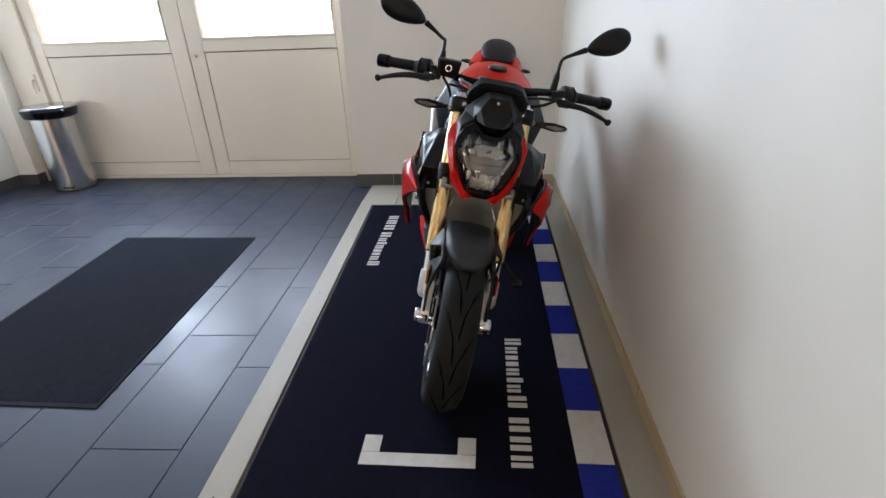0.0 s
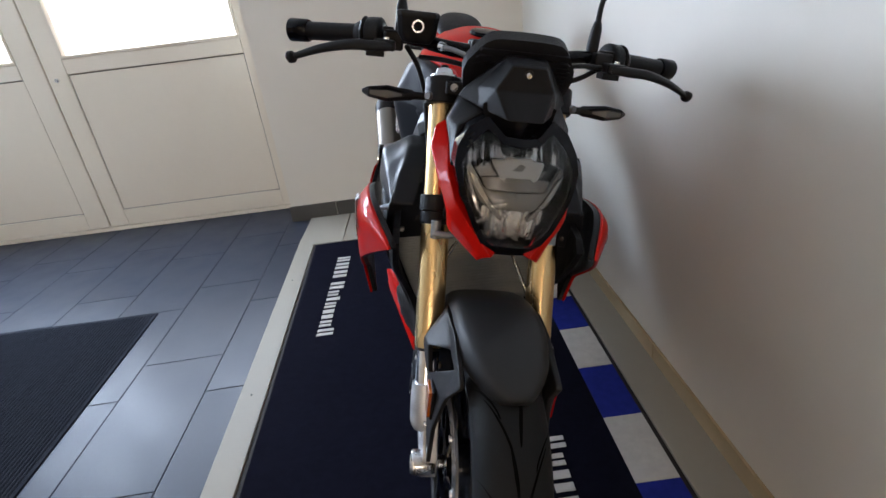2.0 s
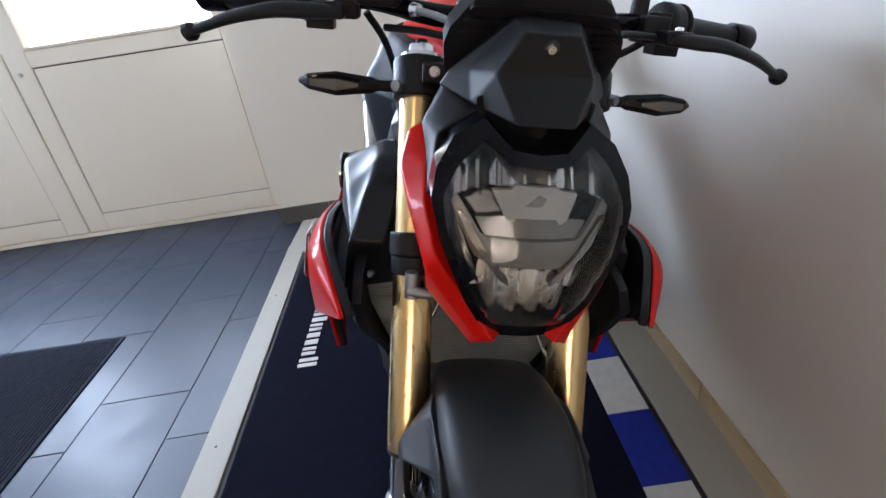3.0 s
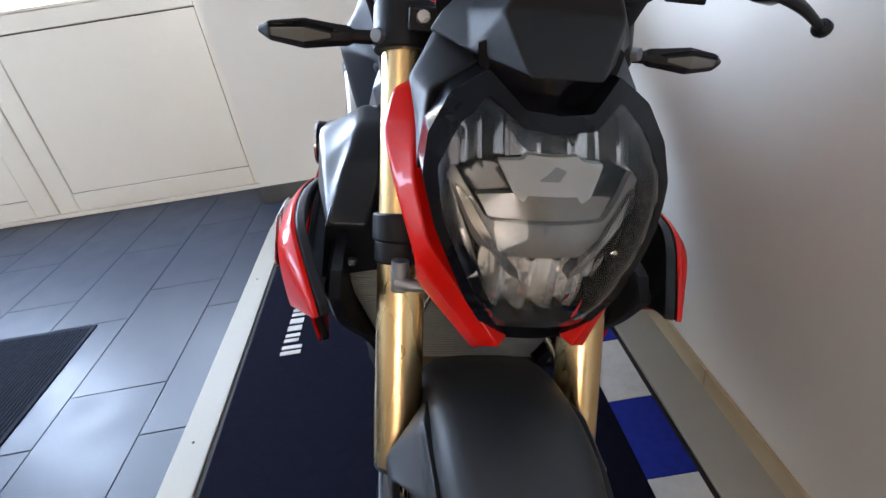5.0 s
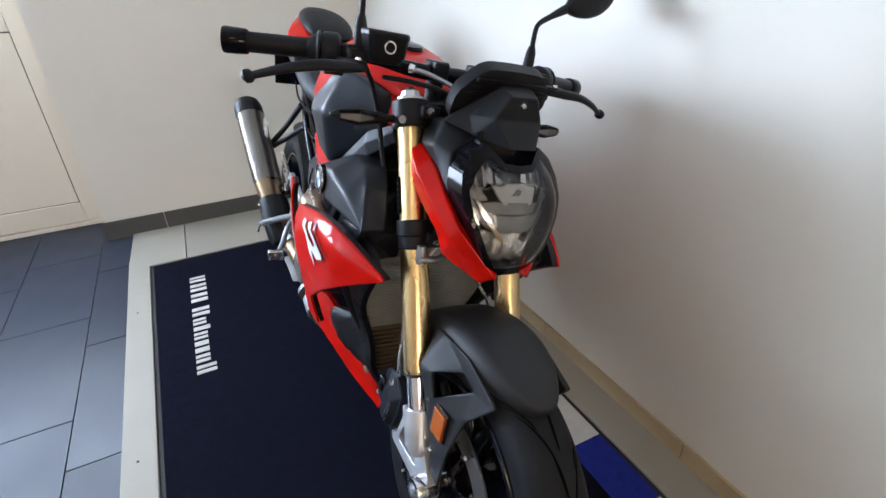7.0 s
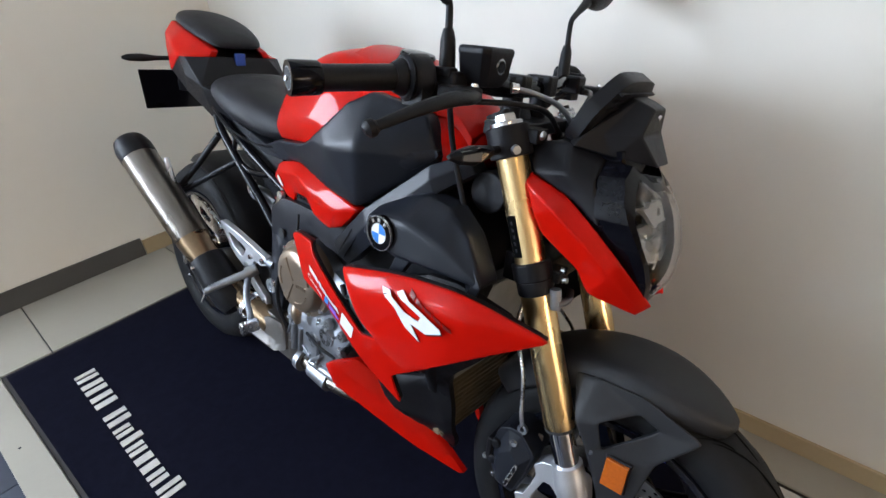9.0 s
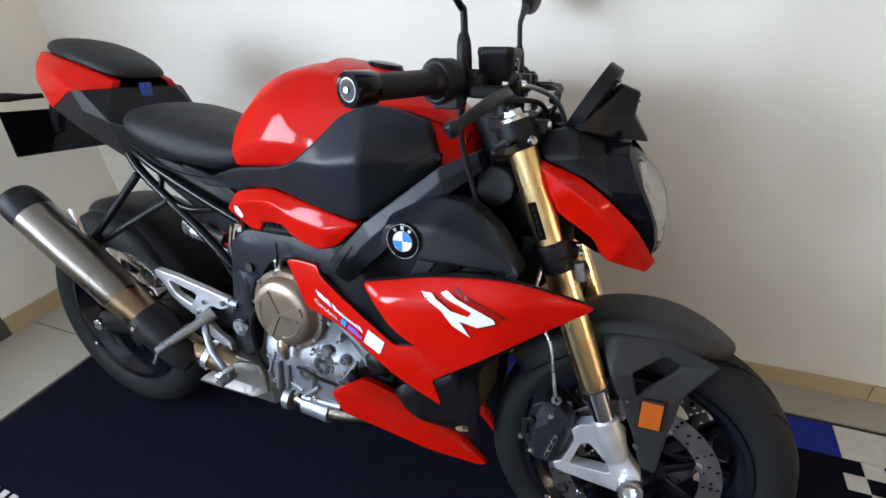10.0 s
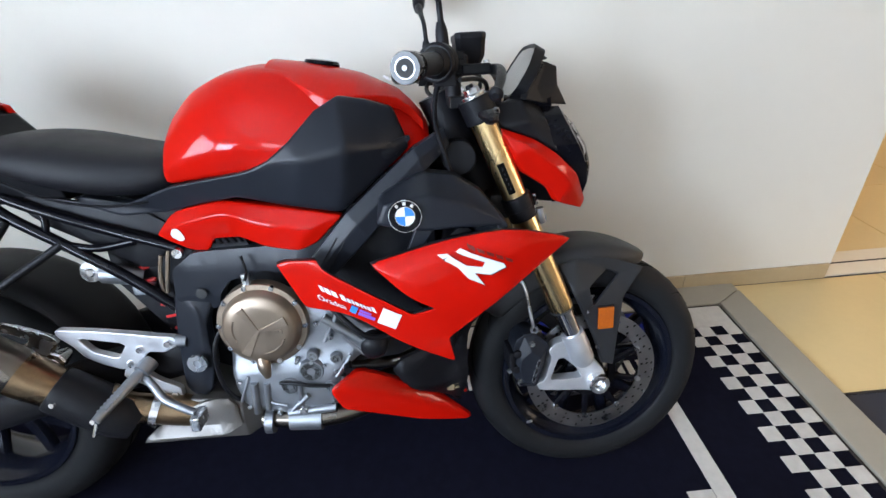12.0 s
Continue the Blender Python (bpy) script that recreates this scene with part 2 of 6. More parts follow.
def lathe(profile, y=0.0, z=0.0, n=48, bm=None, x=0.0, closed=False):
    """A body turned about the line parallel to x through (y, z); profile of (x, radius)."""
    bm = bm or bmesh.new()
    rings = [[V(x + px, y + r * math.sin(a * math.tau / n), z + r * math.cos(a * math.tau / n)) for a in range(n)] for px, r in profile]
    return skin(rings, bm, caps=not closed, loop=closed)


def chaikin(pts, times=1, q=0.2):
    for _ in range(times):
        out = []
        for i, a in enumerate(pts):
            b = pts[(i + 1) % len(pts)]
            out += [tuple(a[k] + (b[k] - a[k]) * q for k in range(2)), tuple(a[k] + (b[k] - a[k]) * (1 - q) for k in range(2))]
        pts = out
    return pts


def edge_distance(p, loops):
    best = 9.0
    for lp in loops:
        for i, a in enumerate(lp):
            b = lp[(i + 1) % len(lp)]
            dx, dy = b[0] - a[0], b[1] - a[1]
            t = max(0, min(1, ((p[0] - a[0]) * dx + (p[1] - a[1]) * dy) / (dx * dx + dy * dy + 1e-12)))
            best = min(best, math.hypot(p[0] - a[0] - dx * t, p[1] - a[1] - dy * t))
    return best


def panel(outline, out, thick=0.008, side=-1, step=0.02, hole=None, soft=0.012, roll=0.006, rounding=1, q=0.2):
    """A curved sheet over an outline of (y, z); out(y, z) is its distance from the bike's middle; its rim rolls inwards."""
    loops = [chaikin(outline, rounding, q)] + ([chaikin(hole, rounding, q)] if hole else [])
    bm = bmesh.new()
    for lp in loops:
        vs = [bm.verts.new((0, *p)) for p in lp]
        for i, v in enumerate(vs):
            bm.edges.new((v, vs[(i + 1) % len(vs)]))
    bmesh.ops.triangle_fill(bm, edges=bm.edges[:], use_beauty=True, normal=(1, 0, 0))
    for axis in (1, 2):
        lo = min(p[axis - 1] for p in loops[0])
        hi = max(p[axis - 1] for p in loops[0])
        c = lo + step / 2
        while c < hi:
            co, no = [0, 0, 0], [0, 0, 0]
            co[axis], no[axis] = c, 1
            bmesh.ops.bisect_plane(bm, geom=bm.verts[:] + bm.edges[:] + bm.faces[:], dist=1e-5, plane_co=co, plane_no=no)
            c += step
    for v in bm.verts:
        y, z = v.co.y, v.co.z
        d = edge_distance((y, z), loops)
        v.co.x = side * (out(y, z) - roll * max(0, 1 - d / soft) ** 2)
    ext = bmesh.ops.extrude_face_region(bm, geom=bm.faces[:])
    for g in ext["geom"]:
        if isinstance(g, bmesh.types.BMVert):
            g.co.x -= side * thick
    return bm


def lettering(text, size):
    """A word in the built-in font, as flat faces in the xy plane."""
    cu = bpy.data.curves.new("word", "FONT")
    cu.body, cu.size, cu.resolution_u = text, size, 3
    ob = bpy.data.objects.new("word", cu)
    bm = bmesh.new()
    bm.from_mesh(ob.to_mesh())
    ob.to_mesh_clear()
    bpy.data.objects.remove(ob)
    bpy.data.curves.remove(cu)
    return bm


def facets(points, faces, inner, s=1, twin=False):
    """A creased shell: corners by letter, faces as words of letters, thickened along inner; s mirrors it, twin adds its mirror image."""
    bm = bmesh.new()
    for k in ((s, -s) if twin else (s,)):
        vs = {n: bm.verts.new((k * p[0], p[1], p[2])) for n, p in points.items() if n in faces}
        fs = [bm.faces.new([vs[c] for c in (w if k > 0 else w[::-1])]) for w in faces.split()]
        if inner:
            ext = bmesh.ops.extrude_face_region(bm, geom=fs)
            for g in ext["geom"]:
                if isinstance(g, bmesh.types.BMVert):
                    g.co += Vector((k * inner[0], inner[1], inner[2]))
    return bm


def over(points, faces):
    """The distance out from the middle of a creased shell above a spot (y, z)."""
    tris = [(points[w[0]], points[w[i]], points[w[i + 1]]) for w in faces.split() for i in range(1, len(w) - 1)]

    def out(y, z):
        best = None
        for a, b, c in tris:
            d = (b[2] - c[2]) * (a[1] - c[1]) + (c[1] - b[1]) * (a[2] - c[2])
            if abs(d) < 1e-9:
                continue
            u = ((b[2] - c[2]) * (y - c[1]) + (c[1] - b[1]) * (z - c[2])) / d
            v = ((c[2] - a[2]) * (y - c[1]) + (a[1] - c[1]) * (z - c[2])) / d
            w = 1 - u - v
            if best is None or min(u, v, w) > best[0]:
                best = (min(u, v, w), u * a[0] + v * b[0] + w * c[0])
        return best[1]
    return out


def ramp(v, a, b):
    t = max(0.0, min(1.0, (v - a) / (b - a)))
    return t * t * (3 - 2 * t)


def lin(v, a, b):
    return max(0.0, min(1.0, (v - a) / (b - a)))


def slab(outline, x0, x1, hole=None):
    """A flat plate with a straight edge between x0 and x1, over an outline of (y, z)."""
    return panel(outline, lambda y, z: max(abs(x0), abs(x1)), abs(x1 - x0), 1 if x0 + x1 > 0 else -1, step=0.5, hole=hole, roll=0, rounding=1, q=0.12)


def block(lo, hi, bm=None):
    return box([(a + b) / 2 for a, b in zip(lo, hi)], [b - a for a, b in zip(lo, hi)], bm)


def structure(name, bm, mat, label, category, bevel=0.0):
    return tagged(part(name, bm, mat, bevel=bevel), label, category, kind="structure")

# ---- the room ----
WX, NY, DY = 0.140, 6.42, 6.70          # east wall, north wall beside the door, door plane
TOP = 2.9
structure("wall_east", block((WX, 2.86, -0.1), (WX + 0.18, NY + 0.5, TOP)), WALL, "off-white painted plaster wall beside the display platform", "wall")
structure("wall_north", block((-1.38, NY, -0.1), (WX, NY + 0.5, TOP)), WALL, "off-white painted wall between door and corner", "wall")
structure("wall_over_door", block((-4.30, DY - 0.02, 2.18), (-1.38, NY + 0.5, TOP)), WALL, "off-white painted wall above the entrance doors", "wall")
WS = -8.0
for nm, y0, y1, z0, z1 in (("wall_west", WS, 5.40, -0.1, TOP), ("wall_west_low", 5.40, 6.20, -0.1, 1.45), ("wall_west_high", 5.40, 6.20, 2.35, TOP), ("wall_west_end", 6.20, 6.56, -0.1, TOP)):
    structure(nm, block((-4.60, y0, z0), (-4.40, y1, z1)), WALL, "off-white painted side wall", "wall")
structure("window_west", block((-4.51, 5.40, 1.45), (-4.50, 6.20, 2.35)), PANE, "side window pane", "window").visible_shadow = False
structure("wall_pier", block((-4.60, 6.56, -0.1), (-4.24, NY + 0.5, TOP)), WALL, "off-white painted pier beside the entrance doors", "wall")
for nm, x0, x1, z0, z1 in (("wall_south_left", -4.60, -4.0, -0.1, TOP), ("wall_south_right", 0.2, 4.2, -0.1, TOP), ("wall_south_low", -4.0, 0.2, -0.1, 0.8), ("wall_south_high", -4.0, 0.2, 2.55, TOP)):
    structure(nm, block((x0, WS - 0.2, z0), (x1, WS, z1)), WALL, "off-white painted wall beside the showroom window", "wall")
structure("wall_side_room", block((4.0, WS, -0.1), (4.2, 3.9, TOP)), WALL, "off-white painted wall of the next room", "wall")
structure("wall_side_room_north", block((WX + 0.18, 3.7, -0.1), (4.0, 3.9, TOP)), WALL, "off-white painted wall of the next room", "wall")
structure("ceiling", block((-4.6, WS - 0.2, TOP), (4.2, NY + 0.5, TOP + 0.12)), CEIL, "plain white ceiling", "ceiling")
# out-of-view panel, added as a home for the overhead fill
lamp = tagged(new("assumed_ceiling_lamp"), "square flat ceiling lamp panel, unseen and added to hold a warm fill light", "ceiling lamp")
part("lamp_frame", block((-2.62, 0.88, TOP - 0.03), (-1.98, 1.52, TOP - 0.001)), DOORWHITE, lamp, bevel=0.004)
structure("backdrop", block((-9.0, 10.0, -1.0), (5.0, 10.1, 6.0)), OUTSIDE, "overexposed daylight outside the entrance doors", "backdrop")
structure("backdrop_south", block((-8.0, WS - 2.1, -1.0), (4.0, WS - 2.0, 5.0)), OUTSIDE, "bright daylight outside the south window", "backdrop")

floor = structure("floor", block((-4.6, WS - 0.2, -0.20), (4.2, NY + 0.6, -0.004)), GROUT, "tiled showroom floor with dark grout", "floor")

# display platform: pale edging round a sunken mat
ML0, ML1 = -1.075, -1.178              # west edge of the mat at its near and far ends
MN, MF, MR, MT = 3.376, 5.966, 0.016, 0.012
platform = tagged(new("display_platform"), "low display platform with pale grey edging", "platform", kind="structure")


def prism(base, z0, z1):
    bm = bmesh.new()
    a, b = [bm.verts.new((*p, z0)) for p in base], [bm.verts.new((*p, z1)) for p in base]
    bm.faces.new(a), bm.faces.new(b)
    for i in range(len(base)):
        k = (i + 1) % len(base)
        bm.faces.new((a[i], a[k], b[k], b[i]))
    return bm


RW = 0.092
part("edging_strip", prism([(ML0 - RW, MN - 0.115), (ML0, MN), (ML1, MF), (ML1 - RW, MF + 0.10)], -0.004, MT + 0.004), RAIL, platform, bevel=0.004)
part("edging_strip", prism([(ML0 - RW + 0.002, MN - 0.117), (0.085, MN - 0.117), (MR, MN - 0.002), (ML0, MN - 0.002)], -0.004, MT + 0.004), RAIL, platform, bevel=0.004)
part("edging_strip", prism([(MR, MN), (0.087, MN - 0.115), (0.133, MN - 0.115), (0.133, MF), (MR, MF)], -0.004, MT + 0.002), RAIL, platform, bevel=0.003)
for x0, x1 in ((ML1 - RW + 0.002, -1.02), (-1.016, -0.42), (-0.416, 0.133)):
    part("end_tile", prism([(x0, MF + 0.004), (x1, MF + 0.004), (x1, NY - 0.012), (x0, NY - 0.012)], -0.004, MT), RAIL, platform, bevel=0.002)
for y in (3.62, 4.74, 5.55):
    x = ML0 + (ML1 - ML0) * (y - MN) / (MF - MN) - 0.05
    part("screw", rod((x, y, MT), (x, y, MT + 0.0052), 0.004, n=8), SEAL_AND_SHADE, platform)

# mat with woven markings
mat_thing = tagged(new("display_mat"), "black carpet mat with white and blue racetrack markings", "mat")
part("mat_edge", prism([(ML0 + 0.002, MN + 0.002), (MR - 0.002, MN + 0.002), (MR - 0.002, MF), (ML1 + 0.002, MF)], -0.003, 0.009), MATEDGE, mat_thing, "black rubber rim")
part("carpet_top", prism([(ML0 + 0.012, MN + 0.014), (MR - 0.016, MN + 0.014), (MR - 0.016, MF - 0.012), (ML1 + 0.014, MF - 0.012)], 0.002, MT), MATBLACK, mat_thing, bevel=0.002)


def mark(name, x0, y0, x1, y1, m, h=0.0022):
    part(name, block((x0, y0, MT - 0.004), (x1, y1, MT + h)), m, mat_thing)


k = 0
edges = [3.39, 3.572] + [3.789 + 0.2165 * i for i in range(11)]
for a, b in zip(edges, edges[1:]):
    if a > MF - 0.03:
        break
    mark("kerb_stripe", -0.108, a + 0.001, 0.0, min(b, MF - 0.014) - 0.001, MATBLUE if k % 2 else MATWHITE)
    k += 1
CK = 0.0475
for i in range(20):
    for j in range(4):
        if (i + j) % 2 == 0:
            x1 = -0.109 - CK * i
            mark("check", x1 - CK, 3.390 + CK * j, x1, 3.390 + CK * (j + 1), MATWHITE)
mark("bracket_bar", -0.755, 3.757, -0.405, 3.803, MATWHITE)
mark("bracket_arm", -0.755, 3.805, -0.700, 3.870, MATWHITE)
mark("bracket_arm", -0.460, 3.805, -0.405, 3.870, MATWHITE)


def word_bars(x_base, y0, sign, cap, wide=1.0):
    """A line of lettering as plain upright bars, cap letters tall and the others of two heights."""
    widths = (0.052, 0.066, 0.072, 0, 0.066, 0.046, 0.026, 0.046, 0.028, 0.028, 0.046, 0.048)
    tall = (1, 1, 1, 0, 1, 0.74, 0.92, 0.74, 0.74, 0.74, 0.74, 1)
    y = y0
    for w, t in zip(widths, tall):
        w *= wide
        if not w:
            y += sign * 0.026
            continue
        a, b = sorted((y, y + sign * w))
        x0, x1 = sorted((x_base, x_base + cap * t))
        n = 2 if w > 0.04 else 1
        bw = w / (2 * n - 1 + 0.4 * n) * 1.15
        for i in range(n):
            c = a + w * (i + 0.5) / n
            mark("letter_bar", x0, c - bw / 2, x1, c + bw / 2, MATWHITE)
        y += sign * (w + 0.009)


word_bars(-0.300, 3.762, 1, 0.064)
word_bars(-1.014, 5.750, -1, 0.064, 1.14)

# skirtings
for i in range(6):
    y0 = 2.87 + 0.595 * i
    structure("baseboard", block((WX - 0.011, y0, 0.0), (WX - 0.001, min(y0 + 0.592, NY), 0.068)), SKIRT, "beige tile skirting along the wall", "skirting", bevel=0.002)
structure("baseboard", block((-0.50, NY - 0.011, 0.0), (WX - 0.012, NY - 0.001, 0.085)), SKIRT, "beige tile skirting in the corner", "skirting", bevel=0.002)
for x0, x1 in ((-1.39, -1.10), (-1.097, -0.503)):
    structure("baseboard", block((x0, NY - 0.012, 0.0), (x1, NY - 0.001, 0.10)), DARKSKIRT, "dark grey tile skirting", "skirting", bevel=0.002)
structure("baseboard", block((-1.391, NY, 0.0), (-1.381, DY - 0.06, 0.09)), DARKSKIRT, "dark grey tile skirting in the door reveal", "skirting", bevel=0.002)
structure("baseboard", block((-4.40, 6.549, 0.0), (-4.23, 6.559, 0.09)), DARKSKIRT, "dark grey tile skirting on the pier", "skirting", bevel=0.002)
structure("baseboard", block((-4.24, 6.56, 0.0), (-4.23, DY - 0.06, 0.09)), DARKSKIRT, "dark grey tile skirting in the door reveal", "skirting", bevel=0.002)
structure("baseboard", block((-4.40, 2.0, 0.0), (-4.39, 6.548, 0.09)), DARKSKIRT, "dark grey tile skirting along the wall", "skirting", bevel=0.002)

# threshold to the next room
threshold = structure("threshold", block((WX, WS, -0.003), (WX + 0.16, 2.86, 0.004)), CREAM, "cream stone threshold strip", "threshold", bevel=0.001)
structure("floor_trim", block((-0.4475, WS, -0.002), (-0.4395, 3.250, 0.0035)), MATEDGE, "thin dark trim strip between the dark and beige floor tiles", "trim", bevel=0.001)
part("joint_strip", block((WX + 0.075, WS, 0.004), (WX + 0.083, 2.86, 0.0052)), SEAL_AND_SHADE, threshold, "thin dark joint")

# entrance doors
def door_leaf(name, x0, x1, fl, fr):
    d = tagged(new(name), "white plastic entrance door leaf with glass over a panel", "door", group="entrance doors", kind="structure")
    d.location = (x0, DY, 0)
    w = x1 - x0
    z0, z1, z2, z3, z4 = 0.03, 0.145, 1.005, 1.098, 2.06
    part("stile", block((0, 0, z0), (fl, 0.07, z4 + 0.1)), DOORWHITE, d, bevel=0.006)
    part("stile", block((w - fr, 0, z0), (w, 0.07, z4 + 0.1)), DOORWHITE, d, bevel=0.006)
    part("bottom_rail", block((fl, 0.001, z0), (w - fr, 0.069, z1 - 0.004)), DOORWHITE, d, bevel=0.005)
    part("middle_rail", block((fl, -0.002, z2 + 0.005), (w - fr, 0.072, z3)), DOORWHITE, d, bevel=0.006)
    part("top_rail", block((fl, 0.001, z4), (w - fr, 0.069, z4 + 0.1)), DOORWHITE, d, bevel=0.006)
    part("seal", block((fl - 0.001, 0.012, z1 - 0.005), (w - fr + 0.001, 0.030, z2 + 0.006)), SEAL_AND_SHADE, d)
    part("lower_panel", block((fl + 0.004, 0.006, z1), (w - fr - 0.004, 0.06, z2)), DOORWHITE, d, bevel=0.002)
    gl = part("pane", block((fl - 0.002, 0.030, z3 - 0.002), (w - fr + 0.002, 0.038, z4 + 0.002)), PANE, d)
    gl.visible_shadow = False
    part("glazing_bead", block((fl, -0.006, z3), (w - fr, 0.02, z3 + 0.016)), DOORWHITE, d, bevel=0.004)
    part("glazing_bead", block((fl, -0.006, z3 + 0.016), (fl + 0.016, 0.02, z4)), DOORWHITE, d, bevel=0.004)
    part("glazing_bead", block((w - fr - 0.016, -0.006, z3 + 0.016), (w - fr, 0.02, z4)), DOORWHITE, d, bevel=0.004)
    return d


leaf_r = door_leaf("door_1", -2.690, -1.430, 0.122, 0.076)
lock = rod((0.052, 0.002, 0.985), (0.052, -0.012, 0.985), 0.012)
rod((0.052, -0.010, 0.985), (0.052, -0.016, 0.985), 0.006, bm=lock)
part("lock_cylinder", lock, BRIGHT, leaf_r, "small metal lock cylinder")
door_leaf("door_2", -3.985, -2.698, 0.087, 0.137)
dframe = tagged(new("door_frame"), "white plastic frame round the entrance doors", "door frame", kind="structure")
part("jamb", block((-1.427, DY - 0.03, 0.0), (-1.383, DY + 0.09, 2.18)), DOORWHITE, dframe, bevel=0.005)
part("jamb", block((-4.235, DY - 0.03, 0.0), (-3.988, DY + 0.09, 2.18)), DOORWHITE, dframe, bevel=0.005)
part("sill", block((-3.988, DY + 0.0, 0.0), (-1.427, DY + 0.09, 0.026)), DOORWHITE, dframe, bevel=0.004)
handle = rod((-4.040, DY - 0.030, 0.845), (-4.040, DY - 0.062, 0.845), 0.010, n=14)
block((-4.056, DY - 0.040, 0.760), (-4.024, DY - 0.029, 0.890), handle)
tube([(-4.040, DY - 0.060, 0.846), (-4.040, DY - 0.064, 0.820), (-4.040, DY - 0.064, 0.745)], [0.010, 0.011, 0.008], 10, 3, bm=handle)
part("frame_handle", handle, DOORWHITE, dframe, "white handle on the fixed frame", bevel=0.002)
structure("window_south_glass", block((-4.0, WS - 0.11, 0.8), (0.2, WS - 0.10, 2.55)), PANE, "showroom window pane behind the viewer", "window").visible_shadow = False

# doormat
rug = tagged(new("doormat"), "charcoal ribbed doormat on the dark tiles", "doormat")
RUGB = [(-2.60, 3.955), (-1.742, 3.955), (-1.800, 5.42), (-2.655, 5.425)]
part("backing", prism(RUGB, -0.002, 0.006), RUG, rug, bevel=0.003)
ribs = bmesh.new()
for i in range(58):
    t = (i + 0.5) / 58
    a = Vector(RUGB[0]).lerp(Vector(RUGB[1]), 0.015 + 0.97 * t)
    b = Vector(RUGB[3]).lerp(Vector(RUGB[2]), 0.015 + 0.97 * t)
    a, b = a.lerp(b, 0.015), b.lerp(a, 0.015)
    rod((a.x, a.y, 0.006), (b.x, b.y, 0.006), 0.0045, n=6, bm=ribs)
tagged(part("ribs", ribs, RUG, rug), kind="stuff")

# waste bin
can = tagged(new("waste_bin"), "tall brushed steel waste bin with a black rim by the doors", "waste bin")
can.location = (-3.84, 6.485, 0.0)


def upright(profile, n=40):
    return lathe([(h, r) for h, r in profile], n=n)


UP = Matrix(((0, 1, 0, 0), (0, 0, 1, 0), (1, 0, 0, 0), (0, 0, 0, 1)))
part("body", upright([(0.012, 0.148), (0.014, 0.150), (0.59, 0.150), (0.592, 0.146)]), STEEL, can, m=UP)
part("base_ring", upright([(0.0, 0.146), (0.0, 0.154), (0.014, 0.154), (0.014, 0.146)], 40), SEAL_AND_SHADE, can, m=UP)
part("collar", upright([(0.580, 0.150), (0.592, 0.180), (0.640, 0.192), (0.650, 0.186), (0.652, 0.12), (0.60, 0.11)]), GLOSSBLACK, can, "black rim", m=UP)
part("ashtray", upright([(0.648, 0.180), (0.668, 0.190), (0.674, 0.182), (0.664, 0.12), (0.655, 0.02)]), STEEL, can, "polished steel ashtray top", m=UP)
part("pedal_plate", block((0.02, -0.158, 0.03), (0.10, -0.14, 0.045)), GLOSSBLACK, can)

# ---- the motorcycle ----
# Built upright: x to its left, y to its rear, z up from the line where the tyres touch; then leaned on its side stand.
bike = tagged(new("motorcycle"), "red and black naked motorcycle leaning on its side stand", "motorcycle")
bike.matrix_world = Matrix.Translation((-0.545, 4.101, MT)) @ pose(0, 0, 0, 0, 0, -1.4) @ pose(0, 0, 0, 0, 11.1, 0)
RAKE = 0.39
AXIS = V(0, RAKE, 1).normalized()
PIVOT = V(0, 0.047, 0.30)
STEER = Matrix.Translation(PIVOT) @ Matrix.Rotation(radians(3.5), 4, AXIS) @ Matrix.Translation(-PIVOT)
FRONT = Matrix(((0, 1, 0, 0), (-1, 0, 0, 0), (0, 0, 1, 0), (0, 0, 0, 1)))   # a panel seen from ahead: (x, z) outlines


def fork_y(z):
    return 0.015 + RAKE * (z - 0.30)


def both(half):
    """A whole outline from its half at x >= 0, from bottom to top."""
    return [p for p in half] + [(-a, b) for a, b in reversed(half) if a > 1e-6]


def bolt(c, axis, r=0.006, h=0.005, bm=None):
    a, d = Vector(c), Vector(axis).normalized()
    bm = rod(a, a + d * h, r, r * 0.85, n=12, bm=bm)
    return rod(a + d * h * 0.4, a + d * h * 1.02, r * 0.45, n=6, bm=bm)


def loft_half(sections, bm=None):
    rings = []
    for y, half in sections:
        left = [V(x, y, z) for x, z in half]
        rings.append(left + [V(-p.x, p.y, p.z) for p in reversed(left) if p.x > 1e-6])
    return skin(rings, bm)


# wheels
def tyre_profile(w, ro, ri):
    h = [(w * 0.40, ri), (w * 0.47, ri + (ro - ri) * 0.18), (w * 0.50, ri + (ro - ri) * 0.42), (w * 0.485, ri + (ro - ri) * 0.60),
         (w * 0.42, ri + (ro - ri) * 0.79), (w * 0.30, ri + (ro - ri) * 0.92), (w * 0.16, ri + (ro - ri) * 0.985)]
    return [(-a, r) for a, r in h] + [(0, ro)] + [(a, r) for a, r in reversed(h)]


def tread_radius(profile, x):
    for (a, r), (b, s) in zip(profile, profile[1:]):
        if a <= x <= b:
            return r + (s - r) * (x - a) / (b - a)
    return profile[0][1]


